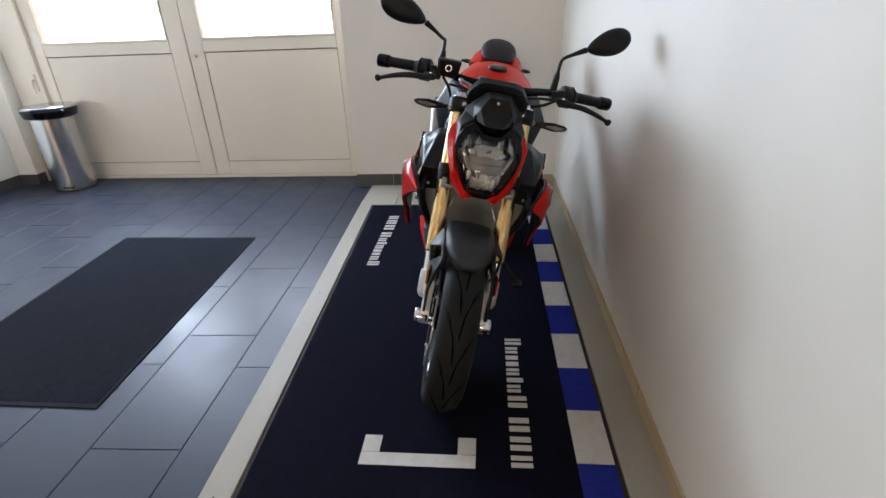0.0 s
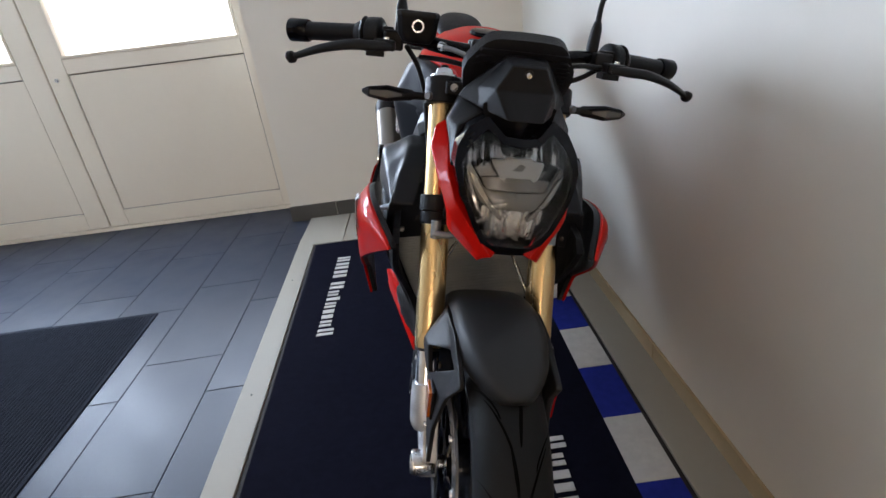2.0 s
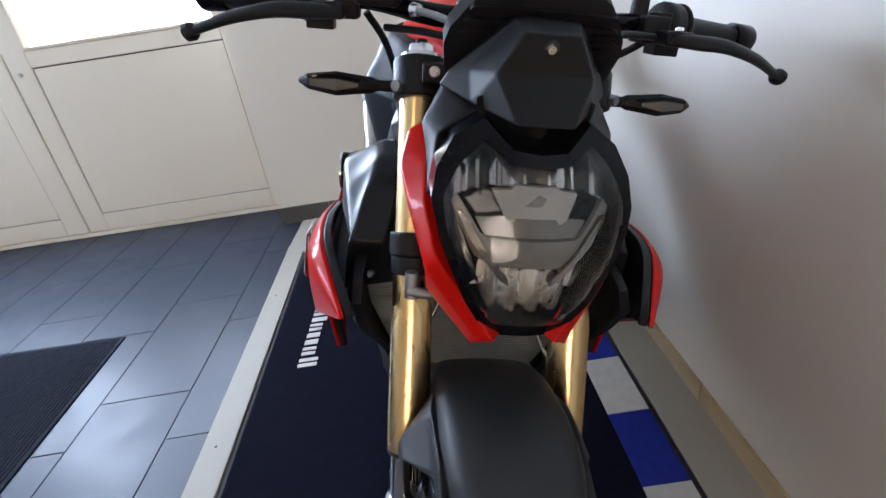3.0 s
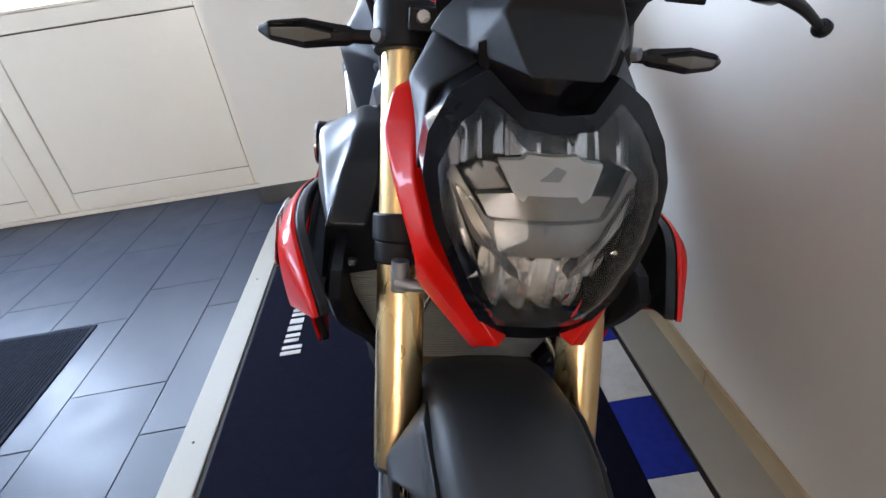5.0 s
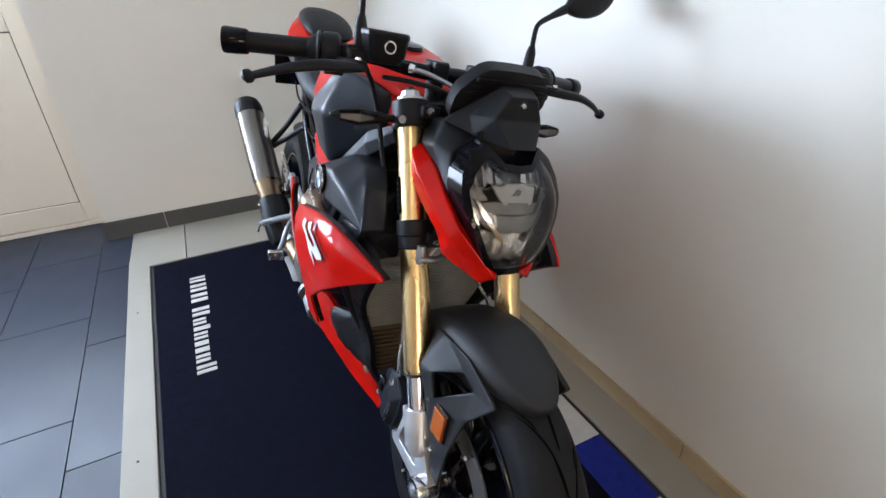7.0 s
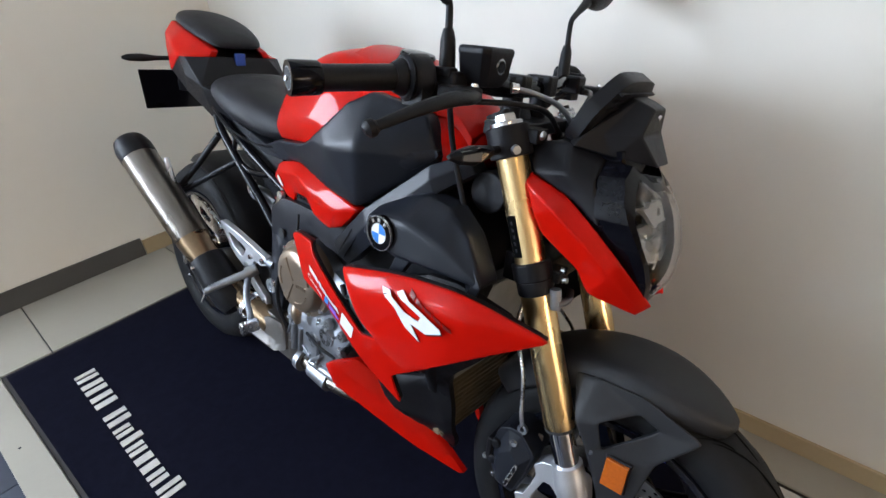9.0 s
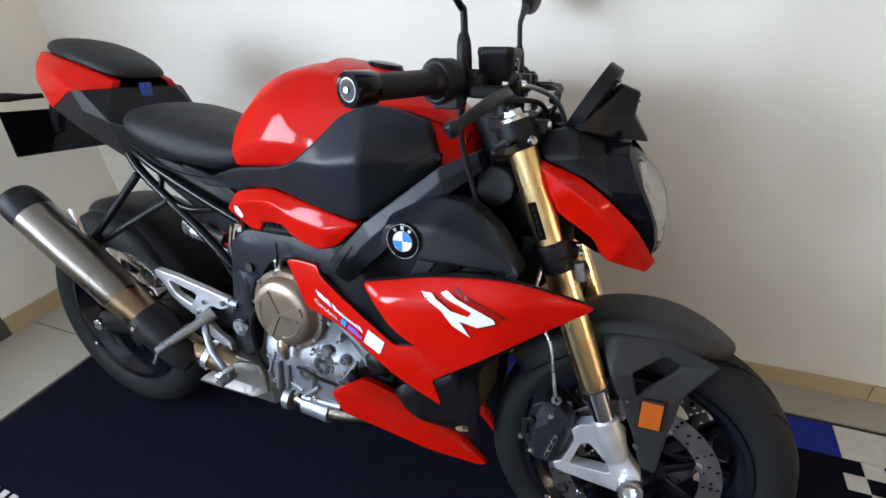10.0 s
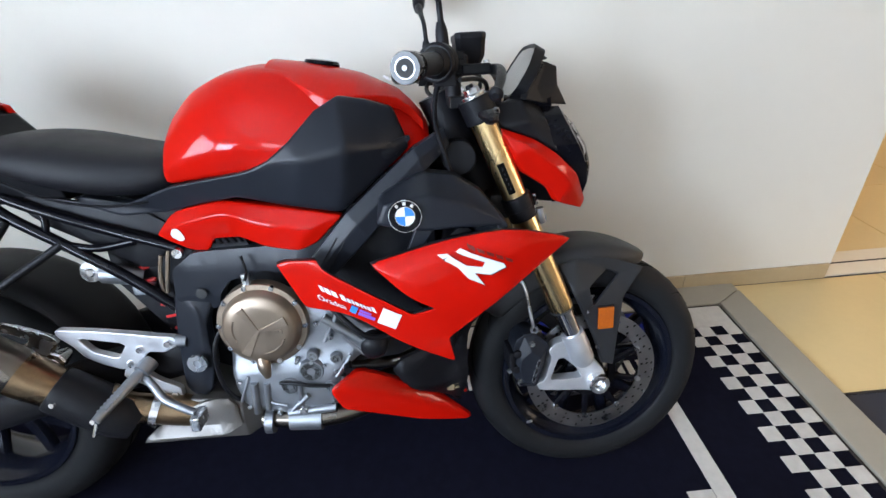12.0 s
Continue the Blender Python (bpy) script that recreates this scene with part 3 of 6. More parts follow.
def grooves(profile, cy, cz, w, count):
    bm = bmesh.new()
    for i in range(count):
        a0 = i * math.tau / count
        for side in (-1, 1):
            off = 0 if side > 0 else 0.5 * math.tau / count
            for x0, x1, da, d0 in ((0.07, 0.36, 0.30, 0.0), (0.20, 0.47, 0.20, 0.19), (0.03, 0.10, 0.26, 0.30)):
                pts, n = [], 9
                for k in range(n):
                    t = k / (n - 1)
                    x = side * w * (x0 + (x1 - x0) * t ** 1.4)
                    a = a0 + off + d0 + da * t
                    pts.append((x, a))
                prev = None
                for k, (x, a) in enumerate(pts):
                    hw = 0.0042 * math.sin(math.pi * (0.08 + 0.84 * k / (n - 1))) + 0.0006
                    cur = []
                    for s in (-1, 1):
                        aa = a + s * hw * 0.7 / profile[len(profile) // 2][1]
                        xx = x + s * hw * 0.7 * side
                        r = tread_radius(profile, xx) + 0.0011
                        cur.append(bm.verts.new((xx, cy + r * math.sin(aa), cz + r * math.cos(aa))))
                    if prev:
                        bm.faces.new((prev[0], prev[1], cur[1], cur[0]))
                    prev = cur
    return bm


def spoke(bm, c, a, r0, r1, spread, x, w0, w1, t):
    """One wheel spoke from the hub outwards."""
    cy, cz = c
    rings = []
    for k in range(5):
        u = k / 4
        r, aa = r0 + (r1 - r0) * u, a + spread * u
        d, s = (math.sin(aa), math.cos(aa)), (math.cos(aa), -math.sin(aa))
        w, th = w0 + (w1 - w0) * u, t * (1 - 0.35 * u)
        xm = x * (1 - u)
        rings.append([V(xm + px, cy + r * d[0] + s[0] * q, cz + r * d[1] + s[1] * q) for px, q in
                      ((-th, -w * 0.7), (-th * 0.6, -w), (th * 0.6, -w), (th, -w * 0.7), (th, w * 0.7), (th * 0.6, w), (-th * 0.6, w), (-th, w * 0.7))])
    return skin(rings, bm)


def disc_mesh(x, c, ri, ro, th, cells, holes):
    """A brake disc with drilled holes."""
    bm = bmesh.new()
    cy, cz = c
    rad = [ri, ri + (ro - ri) * 0.36, ri + (ro - ri) * 0.68, ro]

    def at(r, a, xx):
        return bm.verts.new((xx, cy + r * math.sin(a), cz + r * math.cos(a)))
    n = cells
    for xx in (x - th / 2, x + th / 2):
        grid = [[at(r, i * math.tau / n, xx) for i in range(n)] for r in rad]
        for j in range(3):
            for i in range(n):
                k = (i + 1) % n
                q = (grid[j][i], grid[j][k], grid[j + 1][k], grid[j + 1][i])
                if (i + j * holes) % holes == 0 and not (j == 1 and i % (2 * holes)) or (j == 1 and i % holes == holes // 2):
                    mid_r, mid_a = (rad[j] + rad[j + 1]) / 2, (i + 0.5) * math.tau / n
                    hr = 0.0042
                    hv = []
                    for h in range(8):
                        b = (h + 0.5) * math.tau / 8
                        dr, da = -math.cos(b) * hr, -math.sin(b) * hr / mid_r
                        hv.append(at(mid_r + dr, mid_a + da, xx))
                    # corners: inner start, inner end, outer end, outer start
                    order = [(0, 7, 0), (1, 5, 6), (2, 3, 4), (3, 1, 2)]
                    for ci, h0, h1 in order:
                        bm.faces.new((q[ci], hv[h0], hv[h1]))
                    bm.faces.new((q[0], q[1], hv[6], hv[7]))
                    bm.faces.new((q[1], q[2], hv[4], hv[5]))
                    bm.faces.new((q[2], q[3], hv[2], hv[3]))
                    bm.faces.new((q[3], q[0], hv[0], hv[1]))
                else:
                    bm.faces.new(q)
    lathe([(-th / 2, ri), (th / 2, ri)], cy, cz, n, bm, x=x)
    lathe([(-th / 2, ro), (th / 2, ro)], cy, cz, n, bm, x=x)
    for f in [f for f in bm.faces if len(f.verts) > 20]:
        bm.faces.remove(f)
    return bm


def wheel(name, label, cy, cz, ro, w, rim_r, m, discs, count):
    """A cast wheel with its tyre, as a part with pieces of its own."""
    prof = tyre_profile(w, ro, rim_r + 0.004)
    c = (cy, cz)
    hb = lathe([(-0.058, 0.020), (-0.058, 0.036), (-0.03, 0.042), (0.03, 0.042), (0.058, 0.036), (0.058, 0.020)], cy, cz, 28)
    wh = part(name, hb, RIM, bike, label, m=m)
    part("tyre", lathe(prof, cy, cz, 120, closed=True), RUBBER, wh, "black treaded road tyre", m=m, angle=80)
    # strips lie just above the tread; groove shade is their dark colour
    tagged(part("tread_groove_shade", grooves(prof, cy, cz, w, count), SHADE_AND_LABEL, wh, m=m), kind="stuff")
    b = w * 0.42
    part("rim", lathe([(-b, rim_r + 0.006), (-b - 0.004, rim_r + 0.003), (-b - 0.003, rim_r - 0.007), (-b + 0.008, rim_r - 0.010), (-b + 0.016, rim_r - 0.020), (-0.012, rim_r - 0.030),
                       (0.012, rim_r - 0.030), (b - 0.016, rim_r - 0.020), (b - 0.008, rim_r - 0.010), (b + 0.003, rim_r - 0.007), (b + 0.004, rim_r + 0.003), (b, rim_r + 0.006)],
                      cy, cz, 96, closed=True), RIM, wh, "gloss black cast rim", m=m, angle=50)
    for i in range(5):
        for s in (-1, 1):
            bm = bmesh.new()
            spoke(bm, c, i * math.tau / 5 + s * 0.12, 0.036, rim_r - 0.024, s * 0.17, 0.0, 0.019, 0.013, 0.019)
            part("spoke", bm, RIM, wh, m=m)
    for x in discs:
        s = 1 if x > 0 else -1
        part("brake_disc", disc_mesh(x, c, 0.122, 0.160, 0.0045, 72, 3), DISC, wh, "drilled steel brake disc", m=m, angle=30)
        part("disc_carrier", lathe([(-0.004, 0.045), (-0.004, 0.064), (0.004, 0.064), (0.004, 0.045)], cy, cz, 32, x=x - s * 0.002, closed=True), GLOSSBLACK, wh, m=m)
        for i in range(9):
            arm = bmesh.new()
            spoke(arm, c, i * math.tau / 9 + 0.2, 0.060, 0.124, 0.06, 0.0, 0.009, 0.006, 0.004)
            part("carrier_arm", arm, GLOSSBLACK, wh, m=(m or Matrix()) @ Matrix.Translation((x - s * 0.002, 0, 0)))
        for i in range(9):
            a = i * math.tau / 9 + 0.26
            p = V(x + s * 0.001, cy + 0.124 * math.sin(a), cz + 0.124 * math.cos(a))
            part("disc_rivet", bolt(p, (s, 0, 0), 0.0075, 0.005), BRIGHT, wh, m=m)
    v = V(-w * 0.43, cy + (rim_r - 0.0) * math.sin(2.3), cz + (rim_r) * math.cos(2.3))
    part("valve", rod(v, v + V(-0.012, -0.01, 0.012), 0.003, n=8), BRIGHT, wh, m=m)
    return wh


wheel("front_wheel", "front wheel with black spokes and twin discs", 0.0, 0.291, 0.291, 0.118, 0.210, STEER, (-0.066, 0.066), 13)
wheel("rear_wheel", "wide rear wheel with black rim", 1.45, 0.318, 0.320, 0.19, 0.216, None, (), 11)
part("front_axle", rod((-0.112, 0, 0.291), (0.112, 0, 0.291), 0.013), BRIGHT, bike, m=STEER)
part("rear_axle", rod((-0.135, 1.45, 0.318), (0.135, 1.45, 0.318), 0.014), BRIGHT, bike)

# fork
for s in (-1, 1):
    x = s * 0.105

    def fp(z, dx=0.0):
        return V(x + dx, fork_y(z), z)
    leg = part("fork_tube", tube([fp(0.492), fp(0.50), fp(0.56), fp(0.70), fp(0.74), fp(0.93)], [0.0255, 0.0268, 0.0268, 0.0262, 0.0250, 0.0250], 28, 4), GOLD, bike, "gold anodised fork tube", m=STEER, angle=60)
    part("wiper_seal", tube([fp(0.488), fp(0.494)], 0.0262, 24, 1), SEAL_AND_SHADE, leg, m=STEER)
    part("stanchion", tube([fp(0.39), fp(0.49)], 0.0215, 24, 1), CHROME, leg, "polished steel stanchion", m=STEER)
    cap = rod(fp(0.930), fp(0.958), 0.0250, n=24)
    rod(fp(0.958), fp(0.969), 0.0185, 0.0165, n=6, bm=cap)
    part("fork_cap", cap, BRIGHT, leg, "silver fork cap", bevel=0.002, m=STEER)
    part("adjuster", rod(fp(0.968), fp(0.975), 0.0075, n=12), BLACK, leg, m=STEER)
    part("clamp_screw", bolt((s * 0.132, fork_y(0.928) - 0.026, 0.926), (s * 0.6, -0.8, 0.1), 0.0075, 0.007), SILVER, leg, m=STEER)
    if s < 0:
        tip = Matrix.Rotation(-math.atan(RAKE), 4, "X")
        lab = part("fork_label", box(fp(0.795) + V(-0.0240, 0.006, 0), (0.006, 0.014, 0.066), rot=tip), SHADE_AND_LABEL, leg, "narrow black fork label", bevel=0.001, m=STEER)
        for k in range(5):
            part("label_bar", box(fp(0.775 + 0.010 * k) + V(-0.0272, 0.006, 0), (0.0008, 0.003, 0.005), rot=tip), GREY, lab, m=STEER)
    out = [(0.104, 0.402), (0.068, 0.412), (0.024, 0.406), (0.013, 0.355), (-0.016, 0.318), (-0.022, 0.275), (0.003, 0.260), (0.021, 0.270), (0.139, 0.283), (0.146, 0.300), (0.127, 0.310), (0.111, 0.366), (0.119, 0.386)]
    hole = [(0.096, 0.362), (0.082, 0.364), (0.046, 0.328), (0.038, 0.306), (0.110, 0.306), (0.113, 0.312)]
    part("axle_lug", slab(out, s * 0.080, s * 0.108, hole), ALU, leg, "cast aluminium axle lug", bevel=0.004, m=STEER)
    part("axle_clamp", lathe([(-0.022, 0.0135), (-0.022, 0.022), (-0.018, 0.024), (0.018, 0.024), (0.022, 0.022), (0.022, 0.0135)], 0.0, 0.291, 24, x=s * 0.105, closed=True), BRIGHT, leg, m=STEER)
    part("stanchion_clamp", tube([fp(0.345), fp(0.36), fp(0.40), fp(0.428)], [0.020, 0.027, 0.028, 0.0262], 20, 3), ALU, leg, m=STEER)
    cal = part("brake_caliper", slab([(0.119, 0.406), (0.150, 0.437), (0.173, 0.438), (0.196, 0.423), (0.208, 0.358), (0.184, 0.302), (0.147, 0.298), (0.126, 0.363)], s * 0.045, s * 0.112), GREY, bike, "dark grey radial brake caliper", bevel=0.007, m=STEER)
    part("caliper_face", facets({"a": (0.110, 0.178, 0.437), "b": (0.112, 0.151, 0.430), "c": (0.112, 0.124, 0.400), "d": (0.112, 0.131, 0.357), "e": (0.112, 0.149, 0.305), "f": (0.112, 0.186, 0.304), "g": (0.108, 0.204, 0.337), "h": (0.108, 0.202, 0.374), "i": (0.108, 0.190, 0.406),
                                 "m": (0.124, 0.162, 0.398), "n": (0.124, 0.141, 0.380), "o": (0.124, 0.160, 0.314), "p": (0.124, 0.180, 0.320), "q": (0.122, 0.188, 0.352), "r": (0.122, 0.184, 0.378)}, "abm bcnm cdn deon efpo fgqp ghrq hir iamr mnopqr", (-0.012, 0, 0), s), GREY, cal, bevel=0.002, limit=12, m=STEER)
    for yy, zz in ((0.194, 0.391), (0.196, 0.352)):
        part("piston_boss", lathe([(0, 0.010), (s * 0.005, 0.009), (s * 0.006, 0.007), (s * 0.006, 0.002)], yy, zz, 20, x=s * 0.114), BLACK, cal, m=STEER)
    part("caliper_bridge", box((s * 0.085, 0.206, 0.372), (0.070, 0.012, 0.050)), BLACK, cal, bevel=0.004, m=STEER)
    part("brake_pad", box((s * 0.072, 0.160, 0.372), (0.006, 0.07, 0.10)), BRONZE, cal, bevel=0.002, m=STEER)
    mark = part("caliper_mark", slab([(0.140, 0.376), (0.147, 0.380), (0.164, 0.320), (0.157, 0.316)], s * 0.1235, s * 0.1250), BRIGHT, cal, "pale outlined plate", m=STEER)
    for k in (0.08, 0.39, 0.70):
        y0, z0 = 0.1437 + 0.017 * k, 0.3765 - 0.060 * k
        part("mark_field", slab([(y0 - 0.0022, z0 - 0.001), (y0 + 0.0022, z0 + 0.001), (y0 + 0.0022 + 0.0037, z0 - 0.012), (y0 - 0.0022 + 0.0037, z0 - 0.014)], s * 0.1249, s * 0.1256), BLACK, mark, m=STEER)
    for yy, zz, r in ((0.160, 0.414, 0.0075), (0.189, 0.322, 0.0065), (0.212, 0.350, 0.0055)):
        part("caliper_bolt", bolt((s * 0.114, yy, zz), (s, 0, 0), r, 0.006), BRIGHT, cal, m=STEER)
    part("hose_banjo", lathe([(0, 0.0045), (0, 0.0095), (s * 0.006, 0.0095), (s * 0.006, 0.0045)], 0.152, 0.444, 20, x=s * 0.104, closed=True), SILVER, cal, m=STEER)
    part("brake_hose", tube([(s * 0.107, 0.153, 0.448), (s * 0.109, 0.158, 0.470), (s * 0.106, 0.163, 0.50), (s * 0.100, 0.175, 0.555), (s * 0.070, 0.215, 0.62), (s * 0.03, 0.21, 0.70)], 0.0038, 10, 6), BRIGHT, bike, "braided steel brake hose", m=STEER)
    part("reflector_base", box((s * 0.104, -0.0125, 0.457), (0.006, 0.042, 0.060)), BLACK, bike, bevel=0.002, m=STEER)
    part("side_reflector", box((s * 0.1085, -0.0125, 0.457), (0.007, 0.036, 0.053)), AMBER if s < 0 else REDLENS, bike, "rectangular amber reflector" if s < 0 else "rectangular red reflector", bevel=0.0015, m=STEER)

# clamps
clamp = bmesh.new()
for s in (-1, 1):
    rod((s * 0.105, fork_y(0.908), 0.908), (s * 0.105, fork_y(0.952), 0.952), 0.0335, n=28, bm=clamp)
    box((s * 0.088, fork_y(0.944) - 0.036, 0.944), (0.035, 0.03, 0.022), clamp)
box((0, 0.285, 0.944), (0.20, 0.06, 0.022), clamp)
top_clamp = part("top_fork_clamp", clamp, BLACK, bike, "black upper fork clamp", bevel=0.003, m=STEER)
for s in (-1, 1):
    part("clamp_bolt", bolt((s * 0.092, fork_y(0.944) - 0.050, 0.946), (0, -1, 0.25), 0.007, 0.006), BRIGHT, top_clamp, m=STEER)
clamp = bmesh.new()
for s in (-1, 1):
    rod((s * 0.105, fork_y(0.728), 0.728), (s * 0.105, fork_y(0.756), 0.756), 0.0315, n=28, bm=clamp)
    box((s * 0.078, fork_y(0.738) - 0.026, 0.738), (0.036, 0.03, 0.020), clamp)
box((0, 0.205, 0.732), (0.20, 0.075, 0.05), clamp)
for s in (-1, 1):
    rod((s * 0.105, fork_y(0.706), 0.706), (s * 0.105, fork_y(0.729), 0.729), 0.0290, n=28, bm=clamp)
low_clamp = part("lower_fork_clamp", clamp, BLACK, bike, "black lower fork clamp", bevel=0.003, m=STEER)
for s in (-1, 1):
    for z in (0.732, 0.746):
        part("clamp_bolt", bolt((s * 0.080, fork_y(z) - 0.040, z), (0, -1, 0.2), 0.0065, 0.006), BRIGHT, low_clamp, m=STEER)
    part("hose_joint", rod((s * 0.108, 0.136, 0.694), (s * 0.108, 0.142, 0.726), 0.009, n=12), SILVER, low_clamp, m=STEER)
    part("hose_link", tube([(s * 0.112, 0.136, 0.704), (s * 0.085, 0.128, 0.704), (s * 0.060, 0.136, 0.708)], [0.008, 0.006, 0.006], 10, 4), SILVER, low_clamp, m=STEER)

# front mudguard
rings = []
for k in range(15):
    u = k / 14
    a = radians(-28 + 84 * u)
    r = 0.314 + 0.017 * math.sin(math.pi * 0.5 * min(1, u * 2.2)) - 0.008 * ramp(u, 0.6, 1.0)
    w = 0.072 + 0.011 * ramp(u, 0.0, 0.35) - 0.030 * ramp(u, 0.72, 1.0)
    if k == 0:
        w *= 0.30
    elif k == 1:
        w *= 0.66
    elif k == 2:
        w *= 0.86
    elif k == 3:
        w *= 0.96
    d = V(0, math.sin(a), math.cos(a))
    top = []
    for q in range(-6, 7):
        f = q / 6
        drop = 0.012 * abs(f) ** 2 + 0.040 * max(0, abs(f) - 0.62) ** 1.3 / 0.38 ** 1.3 * (0.35 + 0.65 * ramp(u, 0, 0.3))
        top.append(V(w * math.sin(f * 1.45) / math.sin(1.45), 0, 0) + V(0, 0, 0.291) + d * (r - drop))
    inner = [p - d * 0.004 + V(-p.x * 0.05, 0, 0) for p in reversed(top)]
    rings.append(top + inner)
guard = part("front_mudguard", skin(rings), FENDER, bike, "matt dark grey front mudguard", sub=1, m=STEER)
for s in (-1, 1):
    bm = facets({"a": (0.120, 0.064, 0.528), "b": (0.084, 0.052, 0.594), "c": (0.080, -0.020, 0.594), "d": (0.079, -0.110, 0.562), "e": (0.091, -0.060, 0.497), "f": (0.104, -0.046, 0.420), "g": (0.104, -0.038, 0.331), "h": (0.104, -0.012, 0.338),
                 "i": (0.107, 0.010, 0.409), "j": (0.112, 0.040, 0.478), "p": (0.110, 0.016, 0.490), "q": (0.114, 0.030, 0.538), "r": (0.084, -0.020, 0.566), "t": (0.080, -0.052, 0.550), "k": (0.078, 0.090, 0.585)},
                "abrq bcr cdtr det ptej jefi ifgh jaqp akb", (-0.008, 0.003, -0.003), s)
    part("mudguard_stay", bm, FENDER, guard, crease=0.55, m=STEER)
    for yy, zz in ((0.032, 0.476), (0.002, 0.384)):
        part("stay_bolt", bolt((s * 0.1065, yy, zz), (s, 0, 0), 0.006, 0.004), BRIGHT, guard, m=STEER)

# headlight


def face_y(x, z):
    pts = [(0.69, 0.036), (0.73, 0.020), (0.76, 0.011), (0.80, 0.010), (0.84, 0.020), (0.88, 0.044), (0.94, 0.088)]
    z = max(0.69, min(0.94, z))
    for (a, p), (b, q) in zip(pts, pts[1:]):
        if a <= z <= b:
            return p + (q - p) * (z - a) / (b - a) + 3.2 * x * x
    return 0.05


def front_panel(half, depth, thick, mat_, name, parent, label="", hole=None, step=0.014, soft=0.01, roll=0.0, rounding=1, whole=None, q=0.2, angle=38, bevel=0.0):
    bm = panel(whole or both(half), lambda x, z: -(face_y(x, z) + depth), thick, 1, step, both(hole) if hole else None, soft, roll, rounding, q)
    return part(name, bm, mat_, parent, label, m=STEER @ FRONT, angle=angle, bevel=bevel)


lens_half = [(0.0, 0.734), (0.035, 0.734), (0.060, 0.772), (0.084, 0.822), (0.089, 0.856), (0.074, 0.886), (0.052, 0.907), (0.027, 0.889), (0.0, 0.887)]
bezel_half = [(0.0, 0.718), (0.038, 0.718), (0.064, 0.760), (0.090, 0.815), (0.100, 0.850), (0.096, 0.878), (0.080, 0.906), (0.052, 0.924), (0.026, 0.900), (0.0, 0.898)]
head = front_panel(bezel_half, 0.002, 0.062, GLOSSBLACK, "headlight", bike, "faceted headlight behind a clear lens in a black surround", hole=lens_half, step=0.03, soft=0.004, roll=0.0, q=0.05, bevel=0.003)
front_panel([(a * 1.03, 0.815 + (b - 0.815) * 1.03) for a, b in lens_half], 0.056, 0.004, REFLECTOR, "reflector_bowl", head, "dull metal inner bowl", q=0.05)
front_panel(lens_half, -0.003, 0.0022, LENS, "lens", head, "clear lens", q=0.05, step=0.010, soft=0.016, roll=0.005, angle=60).visible_shadow = False
# band with two raised arms, and the badge plate above it
front_panel([(0.0, 0.790), (0.036, 0.790), (0.056, 0.800), (0.080, 0.846), (0.074, 0.854), (0.048, 0.818), (0.0, 0.817)], 0.026, 0.008, DRL, "light_guide", head, "grey daytime light guide", soft=0.003, roll=0.002, q=0.08, step=0.03)
front_panel([(0.0, 0.818), (0.046, 0.818), (0.056, 0.834), (0.030, 0.838), (0.0, 0.838)], 0.034, 0.006, DRL, "visor_bar", head, q=0.06, step=0.03)
front_panel([(0.0, 0.841), (0.020, 0.841), (0.023, 0.836), (0.030, 0.840), (0.042, 0.862), (0.024, 0.864), (0.020, 0.868), (0.0, 0.867)], 0.022, 0.008, BADGE, "badge_plate", head, "pale grey badge plate", q=0.06, step=0.03)
front_panel(None, 0.0212, 0.001, DRL, "badge_mark", head, whole=[(-0.012, 0.851), (0.004, 0.851), (0.010, 0.858), (0.002, 0.861), (-0.004, 0.856)], q=0.08, step=0.03)
def pleated(half, depth, pitch, deep, mat_, name, label):
    """A mirror of hollow flutes behind the lens."""
    bm = panel(both(half), lambda x, z: -(face_y(x, z) + depth - deep * abs(math.sin(math.pi * x / pitch))), 0.002, 1, 0.0045, roll=0, q=0.06)
    part(name, bm, mat_, head, label, m=STEER @ FRONT, angle=25)


pleated([(0.0, 0.738), (0.033, 0.738), (0.050, 0.764), (0.050, 0.789), (0.0, 0.789)], 0.046, 0.0230, 0.022, FLUTE, "low_beam_reflector", "bright fluted low beam reflector")
pleated([(0.0, 0.868), (0.044, 0.864), (0.080, 0.850), (0.081, 0.862), (0.068, 0.884), (0.048, 0.901), (0.026, 0.886), (0.0, 0.885)], 0.040, 0.054, 0.012, REFLECTOR, "high_beam_reflector", "dull metal upper reflector")
